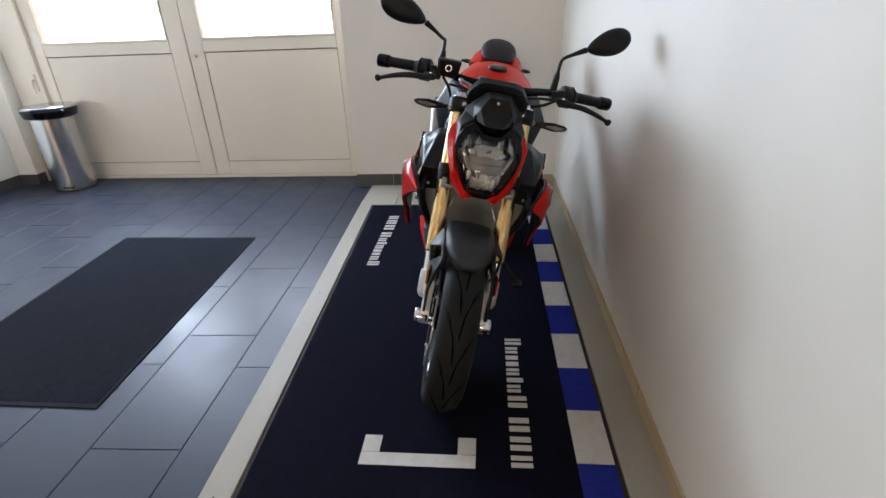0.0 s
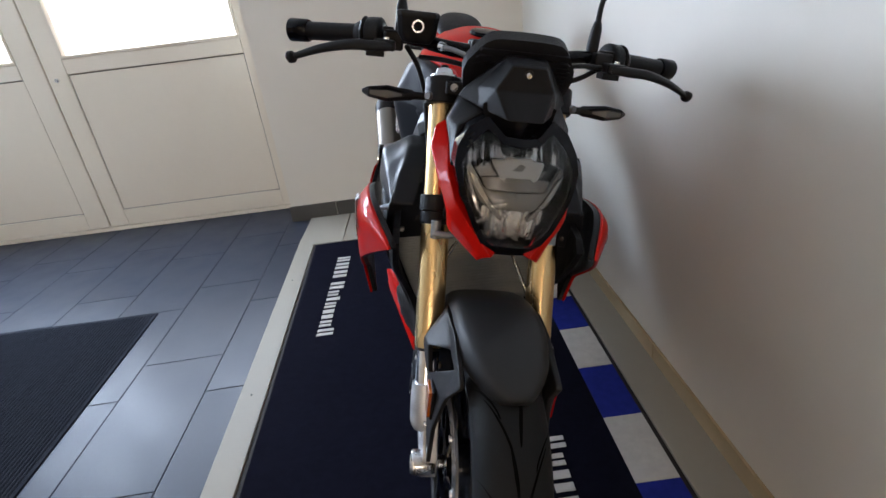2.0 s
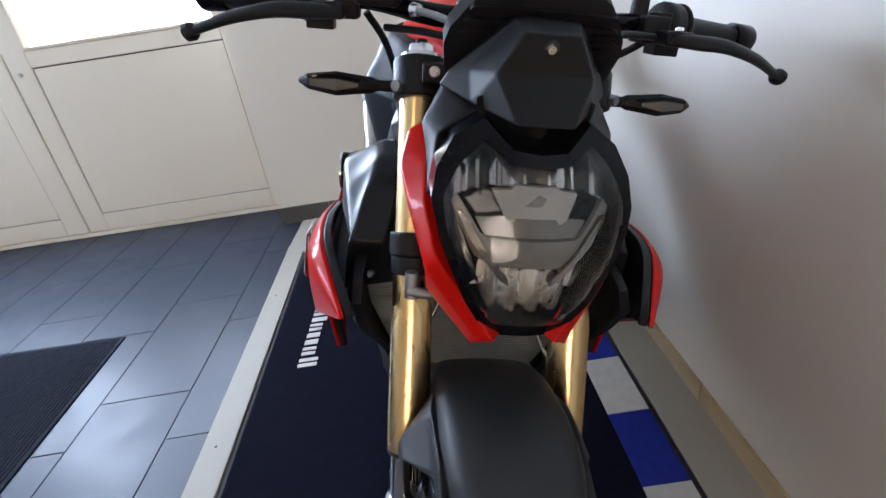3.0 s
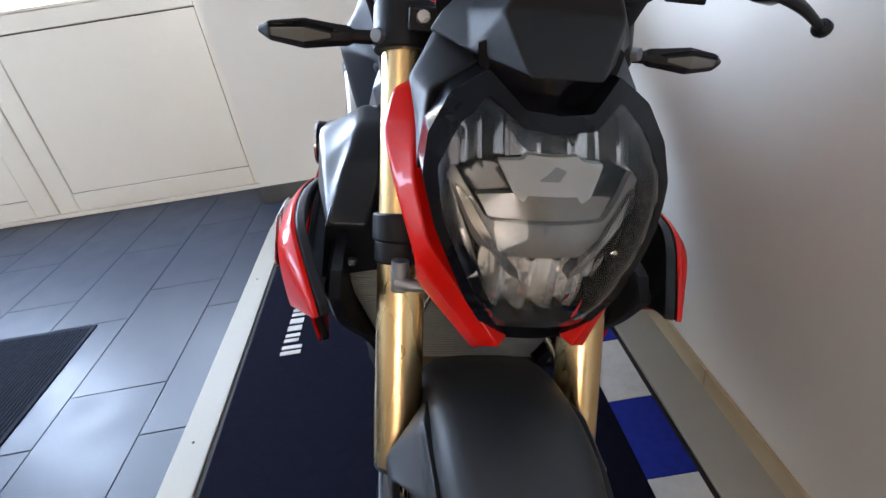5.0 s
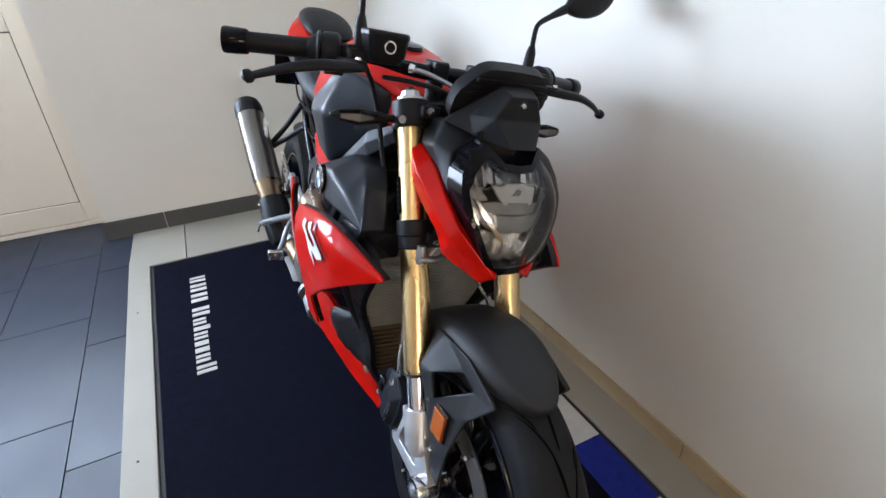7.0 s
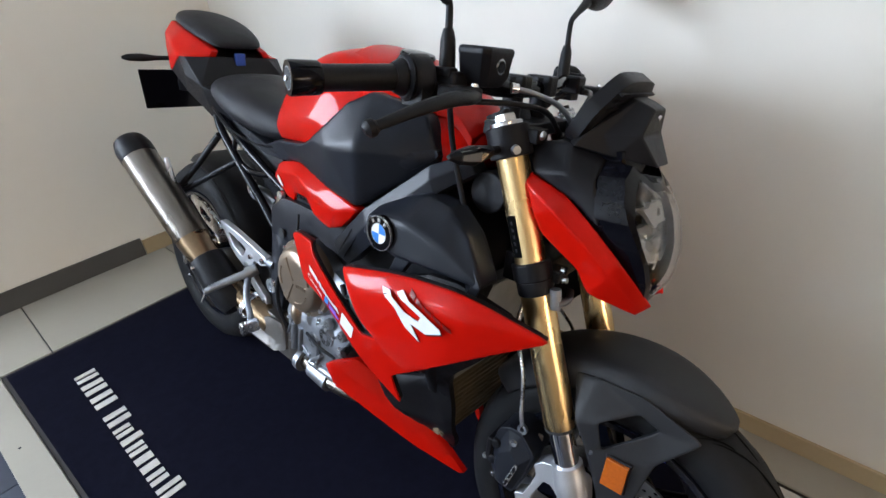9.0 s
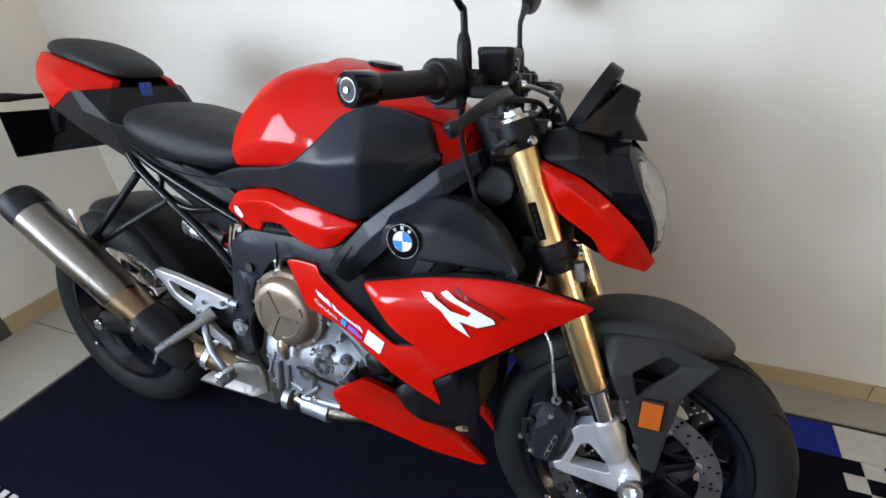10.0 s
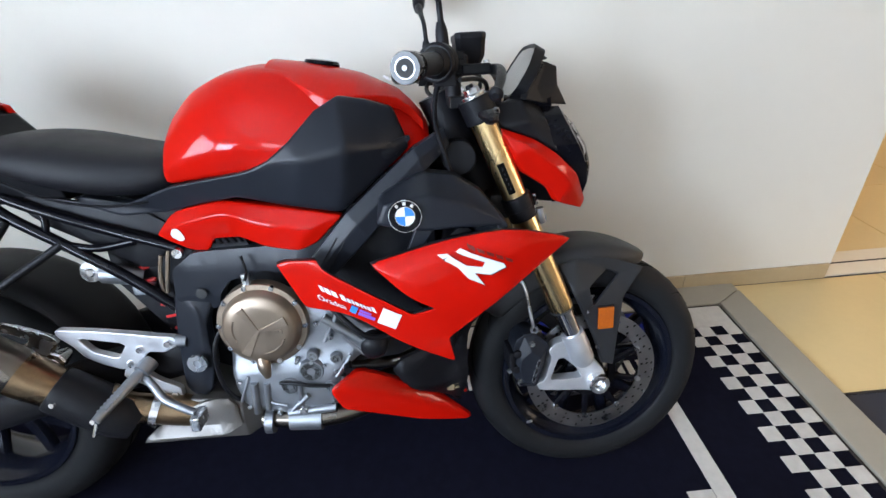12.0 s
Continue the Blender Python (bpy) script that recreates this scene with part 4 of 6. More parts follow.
for s in (-1, 1):
    for x0, tilt_ in ((0.0095, 0.0), (0.028, 0.10)):
        front_panel(None, 0.026, 0.022, BRIGHT, "reflector_fin", head, whole=[(s * (x0 - 0.0018), 0.742 + 0.3 * max(0, x0 - 0.015)), (s * (x0 + 0.0018), 0.742 + 0.3 * max(0, x0 - 0.015)), (s * (x0 + 0.0016 + tilt_ * 0.04), 0.783), (s * (x0 - 0.0016 + tilt_ * 0.04), 0.783)], q=0.05, step=0.05)
    for x0, z0, z1 in ((0.012, 0.869, 0.885), (0.036, 0.866, 0.895), (0.056, 0.862, 0.895), (0.068, 0.858, 0.880)):
        front_panel(None, 0.022, 0.024, REFLECTOR, "reflector_fin", head, whole=[(s * (x0 - 0.0016), z0), (s * (x0 + 0.0016), z0), (s * (x0 + 0.0014), z1), (s * (x0 - 0.0014), z1)], q=0.05, step=0.05)
    front_panel(None, 0.020, 0.014, REFLECTOR, "smoked_arm", head, whole=[(s * 0.020, 0.774), (s * 0.030, 0.779), (s * 0.062, 0.818), (s * 0.074, 0.842), (s * 0.066, 0.838), (s * 0.044, 0.806), (s * 0.022, 0.782)], q=0.1, step=0.03)
    front_panel(None, 0.026, 0.006, REFLECTOR, "side_reflector_strip", head, whole=[(s * 0.046, 0.768), (s * 0.052, 0.774), (s * 0.078, 0.826), (s * 0.078, 0.846), (s * 0.068, 0.820)], q=0.08, step=0.03)
core = skin([[V(x * k, face_y(x, z) * (1 - t) + yb * t + 0.060, 0.81 + (z - 0.81) * k) for x, z in both(bezel_half)] for k, t, yb in ((0.985, 0, 0), (0.94, 0.6, 0.08), (0.75, 1, 0.10))])
part("housing", core, BLACK, head, m=STEER)

CHEEK = {"A": (0.103, 0.214, 0.890), "B": (0.101, 0.150, 0.866), "C": (0.104, 0.104, 0.834), "D": (0.092, 0.058, 0.790), "T": (0.031, 0.016, 0.717),
         "a": (0.119, 0.214, 0.880), "b": (0.129, 0.164, 0.853), "c": (0.117, 0.114, 0.811), "d": (0.099, 0.070, 0.764), "t": (0.044, 0.024, 0.711),
         "k": (0.123, 0.192, 0.838), "l": (0.111, 0.181, 0.807), "m": (0.099, 0.114, 0.762), "n": (0.095, 0.096, 0.730), "o": (0.050, 0.032, 0.703)}
COWL = {"a": (0.080, 0.240, 0.934), "b": (0.102, 0.214, 0.893), "c": (0.100, 0.150, 0.869), "d": (0.101, 0.100, 0.838), "e": (0.092, 0.122, 0.900), "f": (0.052, 0.126, 0.926),
        "g": (0.084, 0.172, 0.944), "m": (0.107, 0.160, 0.902), "h": (0.040, 0.215, 0.950), "i": (0.030, 0.150, 0.944)}
for s in (-1, 1):
    # red cheek beside the headlight
    part("headlight_cheek", facets(CHEEK, "ABba BCcb CDdc DTtd abk bclk cdml dnm dton", (-0.010, 0.012, 0.004), s), RED, bike, "glossy red side panel beside the headlight", crease=0.45, m=STEER)
    part("cowl_side", facets(COWL, "abmg bcm cdem mefg aghi gfi ghi", (-0.012, 0.004, -0.004), s), BLACK, bike, crease=0.6, m=STEER)
    # indicators
    pod = [[V(s * x, y + d * a, 0.921 + hh * b) for a, b in ((-1, -0.45), (-1, 0.45), (-0.35, 1), (0.6, 0.8), (1, 0), (0.6, -0.8), (-0.35, -1))] for x, y, d, hh in
           ((0.118, 0.262, 0.007, 0.007), (0.158, 0.260, 0.007, 0.007), (0.163, 0.260, 0.009, 0.010), (0.176, 0.259, 0.010, 0.011), (0.206, 0.257, 0.014, 0.0145), (0.240, 0.260, 0.010, 0.0095), (0.252, 0.264, 0.004, 0.003))]
    ind = part("front_indicator", skin(pod), BLACK, bike, "slim black turn indicator", bevel=0.0015, m=STEER, limit=14)
    part("indicator_lens", facets({"a": (0.180, 0.2475, 0.923), "b": (0.206, 0.2420, 0.928), "c": (0.238, 0.2495, 0.925), "d": (0.247, 0.2580, 0.921), "e": (0.238, 0.2495, 0.917), "f": (0.206, 0.2420, 0.914), "g": (0.180, 0.2475, 0.919)}, "abfg bcef cde", (0, 0.006, 0), s), LENS_GREY, ind, "grey lens", bevel=0.001, m=STEER, limit=14)
    part("lens_rim", facets({"a": (0.170, 0.2500, 0.926), "b": (0.206, 0.2425, 0.9335), "c": (0.240, 0.2510, 0.9290), "d": (0.240, 0.2500, 0.9265), "e": (0.206, 0.2415, 0.9300), "f": (0.176, 0.2485, 0.924)}, "abef bcde", (0, 0.004, 0), s), GLOSSBLACK, ind, m=STEER)

# display and its mask
tilt = Matrix.Translation((0, 0.148, 0.988)) @ Matrix.Rotation(radians(31), 4, "X")
disp_half = [(0.0, -0.062), (0.060, -0.062), (0.086, -0.040), (0.092, 0.006), (0.066, 0.046), (0.050, 0.056), (0.0, 0.058)]
TILTP = STEER @ tilt @ FRONT
display = part("instrument_display", panel(both(disp_half), lambda x, z: 0.010, 0.022, 1, 0.03, soft=0.01, roll=0.004), BLACK, bike, "black instrument display housing above the headlight", m=TILTP)
part("display_glass", panel([(a * 0.90, b * 0.86) for a, b in both(disp_half)], lambda x, z: -0.0122, 0.002, 1, 0.05, roll=0), SCREEN, display, "grey display glass", m=TILTP)
for zz in (0.040, 0.028, 0.016):
    part("housing_ridge", panel([(-0.072 + (0.04 - zz) * -0.4, zz - 0.004), (0.072 - (0.04 - zz) * -0.4, zz - 0.004), (0.068, zz + 0.002), (-0.068, zz + 0.002)], lambda x, z: 0.013, 0.006, 1, 0.05, roll=0), BLACK, display, m=TILTP)
for i in range(7):
    part("vent_slat", box((0.062, -0.013, 0.020 - i * 0.007), (0.022, 0.004, 0.003)), BLACK, display, m=STEER @ tilt)
MASK = {"t": (0.026, 0.059, 0.922), "w": (0.046, 0.086, 0.964), "p": (0.026, 0.082, 1.000), "b": (0.062, 0.118, 0.930), "c": (0.064, 0.134, 0.960), "q": (0.032, 0.106, 1.010), "s": (0.092, 0.164, 0.940), "r": (0.082, 0.156, 0.958)}
mk = facets(MASK, "tbw bcw wcqp bsc src qcr", None, 1, True)
mv = {(round(v.co.x, 3), round(v.co.z, 3)): v for v in mk.verts}
for q4 in (("t", "w"), ("w", "p"), ("p", "q")):
    (ax, _, az), (bx, _, bz) = MASK[q4[0]], MASK[q4[1]]
    mk.faces.new([mv[(ax, az)], mv[(-ax, az)], mv[(-bx, bz)], mv[(bx, bz)]])
for g in bmesh.ops.extrude_face_region(mk, geom=mk.faces[:])["geom"]:
    if isinstance(g, bmesh.types.BMVert):
        g.co += Vector((-g.co.x * 0.08, 0.012, 0.003))
mask = part("front_mask", mk, BLACK, bike, "black faceted plastic mask under the display", bevel=0.003, m=STEER, limit=8)
# solid dark disc, coloured as the shade of a sunk bolt seat
part("bolt_recess_shade", rod((0.0, 0.100, 0.994), (0.0, 0.083, 0.988), 0.0075, n=20), SEAL_AND_SHADE, mask, m=STEER)
part("mask_bolt", bolt((0.0, 0.083, 0.988), (0, -1, -0.35), 0.0046, 0.003), BRIGHT, mask, m=STEER)
part("mask_chin", panel(both([(0.0, 0.894), (0.028, 0.896), (0.056, 0.920), (0.060, 0.944), (0.0, 0.950)]), lambda x, z: -(0.084 + 0.3 * abs(x)), 0.04, 1, 0.02, roll=0.002), GLOSSBLACK, mask, m=STEER @ FRONT)

# handlebar
bar_line = [(-0.388, 0.400, 1.004), (-0.26, 0.352, 1.012), (-0.17, 0.322, 1.014), (-0.09, 0.304, 1.004), (0, 0.300, 1.002), (0.09, 0.304, 1.004), (0.17, 0.322, 1.014), (0.26, 0.352, 1.012), (0.388, 0.400, 1.004)]
bar = part("handlebar", tube(bar_line, [0.011, 0.011, 0.0115, 0.014, 0.0145, 0.014, 0.0115, 0.011, 0.011], 14, 5), GLOSSBLACK, bike, "black tapered handlebar", m=STEER)
for x in (-0.045, 0.045):
    part("riser", tube([(x, 0.301, 0.950), (x, 0.301, 0.985), (x, 0.301, 1.022)], [0.016, 0.017, 0.019], 12, 2), BLACK, bar, bevel=0.002, m=STEER)
    part("riser_cap", box((x, 0.301, 1.008), (0.030, 0.050, 0.034)), BLACK, bar, bevel=0.005, m=STEER)
for s in (-1, 1):
    def gx(t):
        a, b = V(s * 0.388, 0.400, 1.004), V(s * 0.255, 0.351, 1.012)
        return b.lerp(a, t)
    part("grip", tube([gx(-0.02), gx(0.02), gx(0.10), gx(0.12), gx(0.8)], [0.024, 0.024, 0.0185, 0.0170, 0.0165], 20, 3), BLACK, bar, "black rubber grip", m=STEER)
    part("bar_end_weight", tube([gx(0.80), gx(0.81), gx(1.04), gx(1.06)], [0.0175, 0.0205, 0.0215, 0.0195], 24, 2), GLOSSBLACK, bar, m=STEER)
    part("end_ring", tube([gx(1.055), gx(1.063)], [0.0150, 0.0140], 24, 1), DISC, bar, "silver end ring", m=STEER)
    part("end_disc", tube([gx(1.056), gx(1.067)], 0.0126, 20, 1), SEAL_AND_SHADE, bar, m=STEER)
    part("end_screw", bolt(gx(1.066), (s, 0.2, 0), 0.0040, 0.003), DISC, bar, m=STEER)
    flange = tube([gx(0.0), gx(-0.03), gx(-0.05)], [0.027, 0.031, 0.028], 24, 2)
    part("grip_flange", flange, BLACK, bar, m=STEER)
    sw = tube([gx(-0.06), gx(-0.10), gx(-0.24), gx(-0.28)], [0.027, 0.030, 0.030, 0.024], 18, 3)
    box(gx(-0.17) + V(0, -0.006, -0.020), (0.034, 0.036, 0.034), sw)
    swb = part("switch_housing", sw, BLACK, bar, "black switch housing", bevel=0.002, m=STEER)
    part("switch_button", box(gx(-0.16) + V(0, 0.022, 0.014), (0.014, 0.016, 0.012)), BLACK, swb, bevel=0.003, m=STEER)
    part("switch_button", box(gx(-0.22) + V(0, 0.020, 0.020), (0.012, 0.014, 0.010)), BLACK, swb, bevel=0.003, m=STEER)
    part("switch_lever", box(gx(-0.34) + V(0, -0.02, 0.008), (0.020, 0.030, 0.014)), BLACK, swb, bevel=0.003, m=STEER)
    # lever
    perch = box((s * 0.200, 0.318, 1.008), (0.036, 0.050, 0.034))
    box((s * 0.216, 0.282, 1.000), (0.040, 0.050, 0.018), perch)
    lev = part("lever_perch", perch, BLACK, bike, "black lever perch", bevel=0.005, m=STEER)
    part("lever_blade", tube([(s * 0.205, 0.262, 0.999), (s * 0.235, 0.252, 0.998), (s * 0.275, 0.252, 0.996), (s * 0.325, 0.262, 0.984), (s * 0.372, 0.278, 0.966)], [0.009, 0.0105, 0.010, 0.0085, 0.0065], 12, 5, flat=0.7), BLACK, lev, "brake lever" if s < 0 else "clutch lever", m=STEER)
    part("lever_ball", tube([(s * 0.370, 0.277, 0.967), (s * 0.374, 0.279, 0.965), (s * 0.381, 0.2815, 0.963), (s * 0.385, 0.283, 0.961)], [0.006, 0.0105, 0.0105, 0.005], 12, 3), BLACK, lev, m=STEER)
    part("lever_screw", bolt((s * 0.212, 0.262, 1.010), (0, 0, 1), 0.0055, 0.004), BRIGHT, lev, m=STEER)
    # mirror
    za, zb, xa, xb = (1.160, 0.062, 0.258, 0.125) if s > 0 else (1.148, 0.046, 0.256, 0.148)
    stem = part("mirror_stem", tube([(s * 0.186, 0.330, 1.030), (s * 0.187, 0.332, 1.075), (s * 0.188, 0.334, 1.108), (s * 0.196, 0.336, za - 0.036), (s * 0.222, 0.338, za - 0.020), (s * xa, 0.340, za)], [0.008, 0.0055, 0.0050, 0.0052, 0.006, 0.0095], 12, 5), BLACK, bike, "black mirror stem", m=STEER)
    part("stem_boot", tube([(s * 0.186, 0.330, 1.018), (s * 0.186, 0.331, 1.040), (s * 0.187, 0.332, 1.064), (s * 0.187, 0.333, 1.078)], [0.012, 0.0115, 0.0105, 0.0070], 14, 3), BLACK, stem, m=STEER)
    pod = []
    for k in range(9):
        u = k / 8
        c = V(s * (xa + xb * u), 0.342, za + zb * u)
        hh = 0.041 * math.sin(math.pi * (0.08 + 0.80 * u)) ** 0.8 * (0.72 + 0.36 * u) * (0.6 if k == 8 else 1) * (0.40 if k == 0 else 1)
        dp = 0.024 * math.sin(math.pi * (0.12 + 0.76 * u)) ** 0.6
        pod.append([c + V(-s * 0.45 * hh * math.sin(a), -dp * max(0, math.cos(a)) + 0.010 * max(0, -math.cos(a)), hh * math.sin(a)) for a in [j * math.tau / 14 for j in range(14)]])
    part("mirror_head", skin(pod), BLACK, stem, "black teardrop mirror head", sub=1, m=STEER)
    gl = [[p + V(0, 0.0112 - (p.y - 0.342), 0) * 1.0 for p in r] for r in pod[1:8]]
    bm = bmesh.new()
    pts = [(c.x, c.z) for r in gl for c in (r[4],)] + [(c.x, c.z) for r in reversed(gl) for c in (r[10],)]
    mx, mz = s * (xa + xb * 0.5), za + zb * 0.5
    bm.faces.new([bm.verts.new((mx + (a - mx) * 0.92, 0.3535, mz + (b - mz) * 0.84)) for a, b in pts])
    part("mirror_glass", bm, MIRROR, stem, "mirror glass", m=STEER)

res = bmesh.new()
skin([[V(-0.160 + a * k, 0.284 + b * k, z) for a, b in ((-0.036, -0.018), (-0.028, -0.026), (0.028, -0.026), (0.036, -0.018), (0.036, 0.018), (0.028, 0.026), (-0.028, 0.026), (-0.036, 0.018))] for z, k in ((1.008, 0.66), (1.022, 0.92), (1.048, 1.0), (1.050, 1.04), (1.057, 1.04), (1.060, 0.96))], res)
tank_res = part("brake_fluid_reservoir", res, BLACK, bike, "black brake fluid reservoir on the handlebar", bevel=0.002, m=STEER)
part("sight_glass", lathe([(0, 0.0075), (0, 0.0105), (0.003, 0.0105), (0.003, 0.0075)], 0, 0, 24, closed=True), BRIGHT, tank_res, "ring of the sight glass", m=STEER @ Matrix.Translation((-0.160, 0.2575, 1.036)) @ Matrix.Rotation(radians(90), 4, "Z"))
part("sight_window", rod((-0.160, 0.262, 1.036), (-0.160, 0.2560, 1.036), 0.0078, n=20), GLOSSBLACK, tank_res, m=STEER)
part("banjo_bolt", bolt((-0.118, 0.262, 1.008), (0.7, -0.7, 0), 0.008, 0.010), BRIGHT, tank_res, m=STEER)

for name, line, r, mt in (
        ("throttle_cable", [(-0.175, 0.330, 1.000), (-0.150, 0.345, 0.965), (-0.132, 0.348, 0.915), (-0.124, 0.335, 0.860), (-0.116, 0.318, 0.800)], 0.0048, BLACK),
        ("brake_line", [(-0.118, 0.260, 1.008), (-0.085, 0.240, 1.002), (-0.045, 0.215, 0.985), (-0.015, 0.200, 0.950), (0.0, 0.195, 0.900)], 0.0042, SILVER),
        ("wiring", [(-0.150, 0.300, 0.985), (-0.10, 0.262, 0.985), (-0.05, 0.235, 0.975), (-0.01, 0.225, 0.940)], 0.0045, BLACK),
        ("clutch_cable", [(0.190, 0.280, 1.000), (0.13, 0.245, 1.000), (0.07, 0.225, 0.985), (0.05, 0.250, 0.920), (0.06, 0.300, 0.860)], 0.0045, BLACK),
        ("wiring", [(0.210, 0.320, 1.000), (0.17, 0.340, 0.970), (0.10, 0.330, 0.950), (0.05, 0.300, 0.930)], 0.005, BLACK)):
    part(name, tube(line, r, 10, 6), mt, bike, m=STEER)

# fuel tank
tank = part("fuel_tank", loft_half([(y, [(w * 0.90, zb), (w, zb + 0.40 * (zs - zb)), (w * 0.85, zs), (w * 0.54, zt - 0.15 * (zt - zs)), (w * 0.27, zt), (0.0, zt + 0.002)]) for y, w, zb, zs, zt in (
    (0.352, 0.062, 0.866, 0.886, 0.905), (0.375, 0.086, 0.846, 0.896, 0.934), (0.43, 0.116, 0.832, 0.925, 0.974), (0.51, 0.162, 0.824, 0.950, 1.004), (0.60, 0.175, 0.826, 0.972, 1.030),
    (0.675, 0.174, 0.846, 0.978, 1.040), (0.74, 0.171, 0.844, 0.972, 1.029), (0.80, 0.161, 0.838, 0.952, 1.002), (0.846, 0.148, 0.832, 0.916, 0.958), (0.866, 0.128, 0.832, 0.890, 0.918))]), RED, bike, "glossy red fuel tank", crease=0.30)


def tank_top(y):
    pts = [(0.352, 0.905), (0.41, 0.963), (0.48, 0.998), (0.56, 1.020), (0.65, 1.034), (0.73, 1.036)]
    for (a, p), (b, q) in zip(pts, pts[1:]):
        if a <= y <= b:
            return p + (q - p) * (y - a) / (b - a)
    return 0.9


rings = []
for k in range(13):
    y = 0.362 + 0.293 * k / 12
    w = 0.058 + 0.086 * ramp(y, 0.36, 0.54) - 0.062 * lin(y, 0.545, 0.655)
    zt = tank_top(y) + 0.014 - (0.006 if k == 0 else 0)
    tops = [V(w * f, y, zt - 0.036 * (abs(f) ** 2.4) * (w / 0.115) ** 2) for f in [q / 5 for q in range(-5, 6)]]
    rings.append(tops + [p - V(0, 0, 0.022) for p in reversed(tops)])
part("tank_cover", skin(rings), RED, tank, "raised red centre cover", bevel=0.003)
part("filler_cap", lathe([(0, 0.034), (0.004, 0.036), (0.010, 0.033), (0.012, 0.02), (0.0125, 0.004)], 0, 0, 32, x=0.0), GLOSSBLACK, tank, "black filler cap", m=Matrix.Translation((0, 0.56, 1.029)) @ Matrix.Rotation(radians(9), 4, "X") @ Matrix.Rotation(radians(-90), 4, "Y"))
part("maker_plate", box((0, 0.43, 0.998), (0.05, 0.016, 0.004), rot=Matrix.Rotation(radians(28), 4, "X")), WHITEINK, tank, "pale plate on the cover")

KNEE = {"a": (0.156, 0.514, 0.975), "b": (0.136, 0.467, 0.965), "c": (0.113, 0.421, 0.947), "d": (0.104, 0.392, 0.870), "e": (0.178, 0.527, 0.766), "f": (0.182, 0.615, 0.785), "g": (0.166, 0.721, 0.806),
        "h": (0.188, 0.687, 0.856), "i": (0.196, 0.647, 0.872), "j": (0.196, 0.604, 0.903), "k": (0.176, 0.554, 0.953), "m": (0.208, 0.579, 0.873), "n": (0.205, 0.502, 0.888), "o": (0.158, 0.446, 0.878),
        "p": (0.128, 0.815, 0.788), "q": (0.114, 0.873, 0.775), "r": (0.110, 0.972, 0.771), "s": (0.100, 1.060, 0.800), "t": (0.102, 1.050, 0.814), "u": (0.112, 0.955, 0.796), "v": (0.140, 0.854, 0.829)}
KNEE_FACES = "abon bcdo deno anmjk mne mef mij mfghi hgpv vpqu uqrt trs"
COVER = {"a": (0.118, 0.912, 0.728), "b": (0.128, 0.866, 0.776), "c": (0.138, 0.763, 0.797), "d": (0.168, 0.616, 0.777), "e": (0.172, 0.527, 0.759), "f": (0.168, 0.585, 0.706), "g": (0.174, 0.620, 0.694),
         "h": (0.166, 0.682, 0.704), "i": (0.144, 0.738, 0.722), "j": (0.138, 0.790, 0.720), "k": (0.130, 0.812, 0.692), "l": (0.124, 0.850, 0.696), "m": (0.138, 0.862, 0.752), "n": (0.162, 0.752, 0.776),
         "o": (0.174, 0.680, 0.749), "p": (0.182, 0.593, 0.742)}
COVER_FACES = "abm aml mjkl bcnm mnj nij cdon nohi depo opgh pef pfg"
SPAR = {"a": (0.104, 0.322, 0.902), "b": (0.138, 0.384, 0.873), "c": (0.166, 0.522, 0.762), "d": (0.168, 0.612, 0.664), "g": (0.110, 0.318, 0.886), "h": (0.146, 0.376, 0.850), "i": (0.174, 0.502, 0.738), "j": (0.174, 0.590, 0.648),
        "m": (0.104, 0.312, 0.868), "n": (0.140, 0.366, 0.826), "o": (0.168, 0.481, 0.710), "p": (0.168, 0.563, 0.632)}
INTAKE = {"a": (0.216, 0.461, 0.747), "h": (0.223, 0.377, 0.731), "g": (0.216, 0.323, 0.732), "f": (0.188, 0.212, 0.722), "p": (0.219, 0.443, 0.786), "q": (0.216, 0.358, 0.796), "r": (0.203, 0.290, 0.772),
          "t": (0.192, 0.236, 0.738), "n": (0.182, 0.455, 0.792), "b": (0.166, 0.412, 0.814), "c": (0.158, 0.371, 0.829), "d": (0.160, 0.312, 0.820), "e": (0.172, 0.263, 0.788)}
FAIR = {"a": (0.252, 0.475, 0.685), "b": (0.246, 0.339, 0.720), "c": (0.234, 0.215, 0.732), "d": (0.184, 0.090, 0.687), "e": (0.220, 0.165, 0.645), "f": (0.250, 0.341, 0.524), "g": (0.232, 0.330, 0.459),
        "h": (0.250, 0.424, 0.514), "i": (0.254, 0.520, 0.592), "j": (0.246, 0.604, 0.608), "k": (0.240, 0.645, 0.692), "l": (0.240, 0.630, 0.699), "m": (0.248, 0.570, 0.699), "n": (0.254, 0.563, 0.681),
        "o": (0.264, 0.474, 0.628), "p": (0.264, 0.405, 0.584), "q": (0.269, 0.362, 0.596), "r": (0.274, 0.412, 0.625), "s": (0.272, 0.431, 0.665), "t": (0.268, 0.344, 0.692), "u": (0.254, 0.213, 0.710),
        "v": (0.252, 0.247, 0.593)}
FAIR_FACES = "abts bcut cdu deu asr stqr uev tuvq qvf qfhp fgh phio oijn njklm"
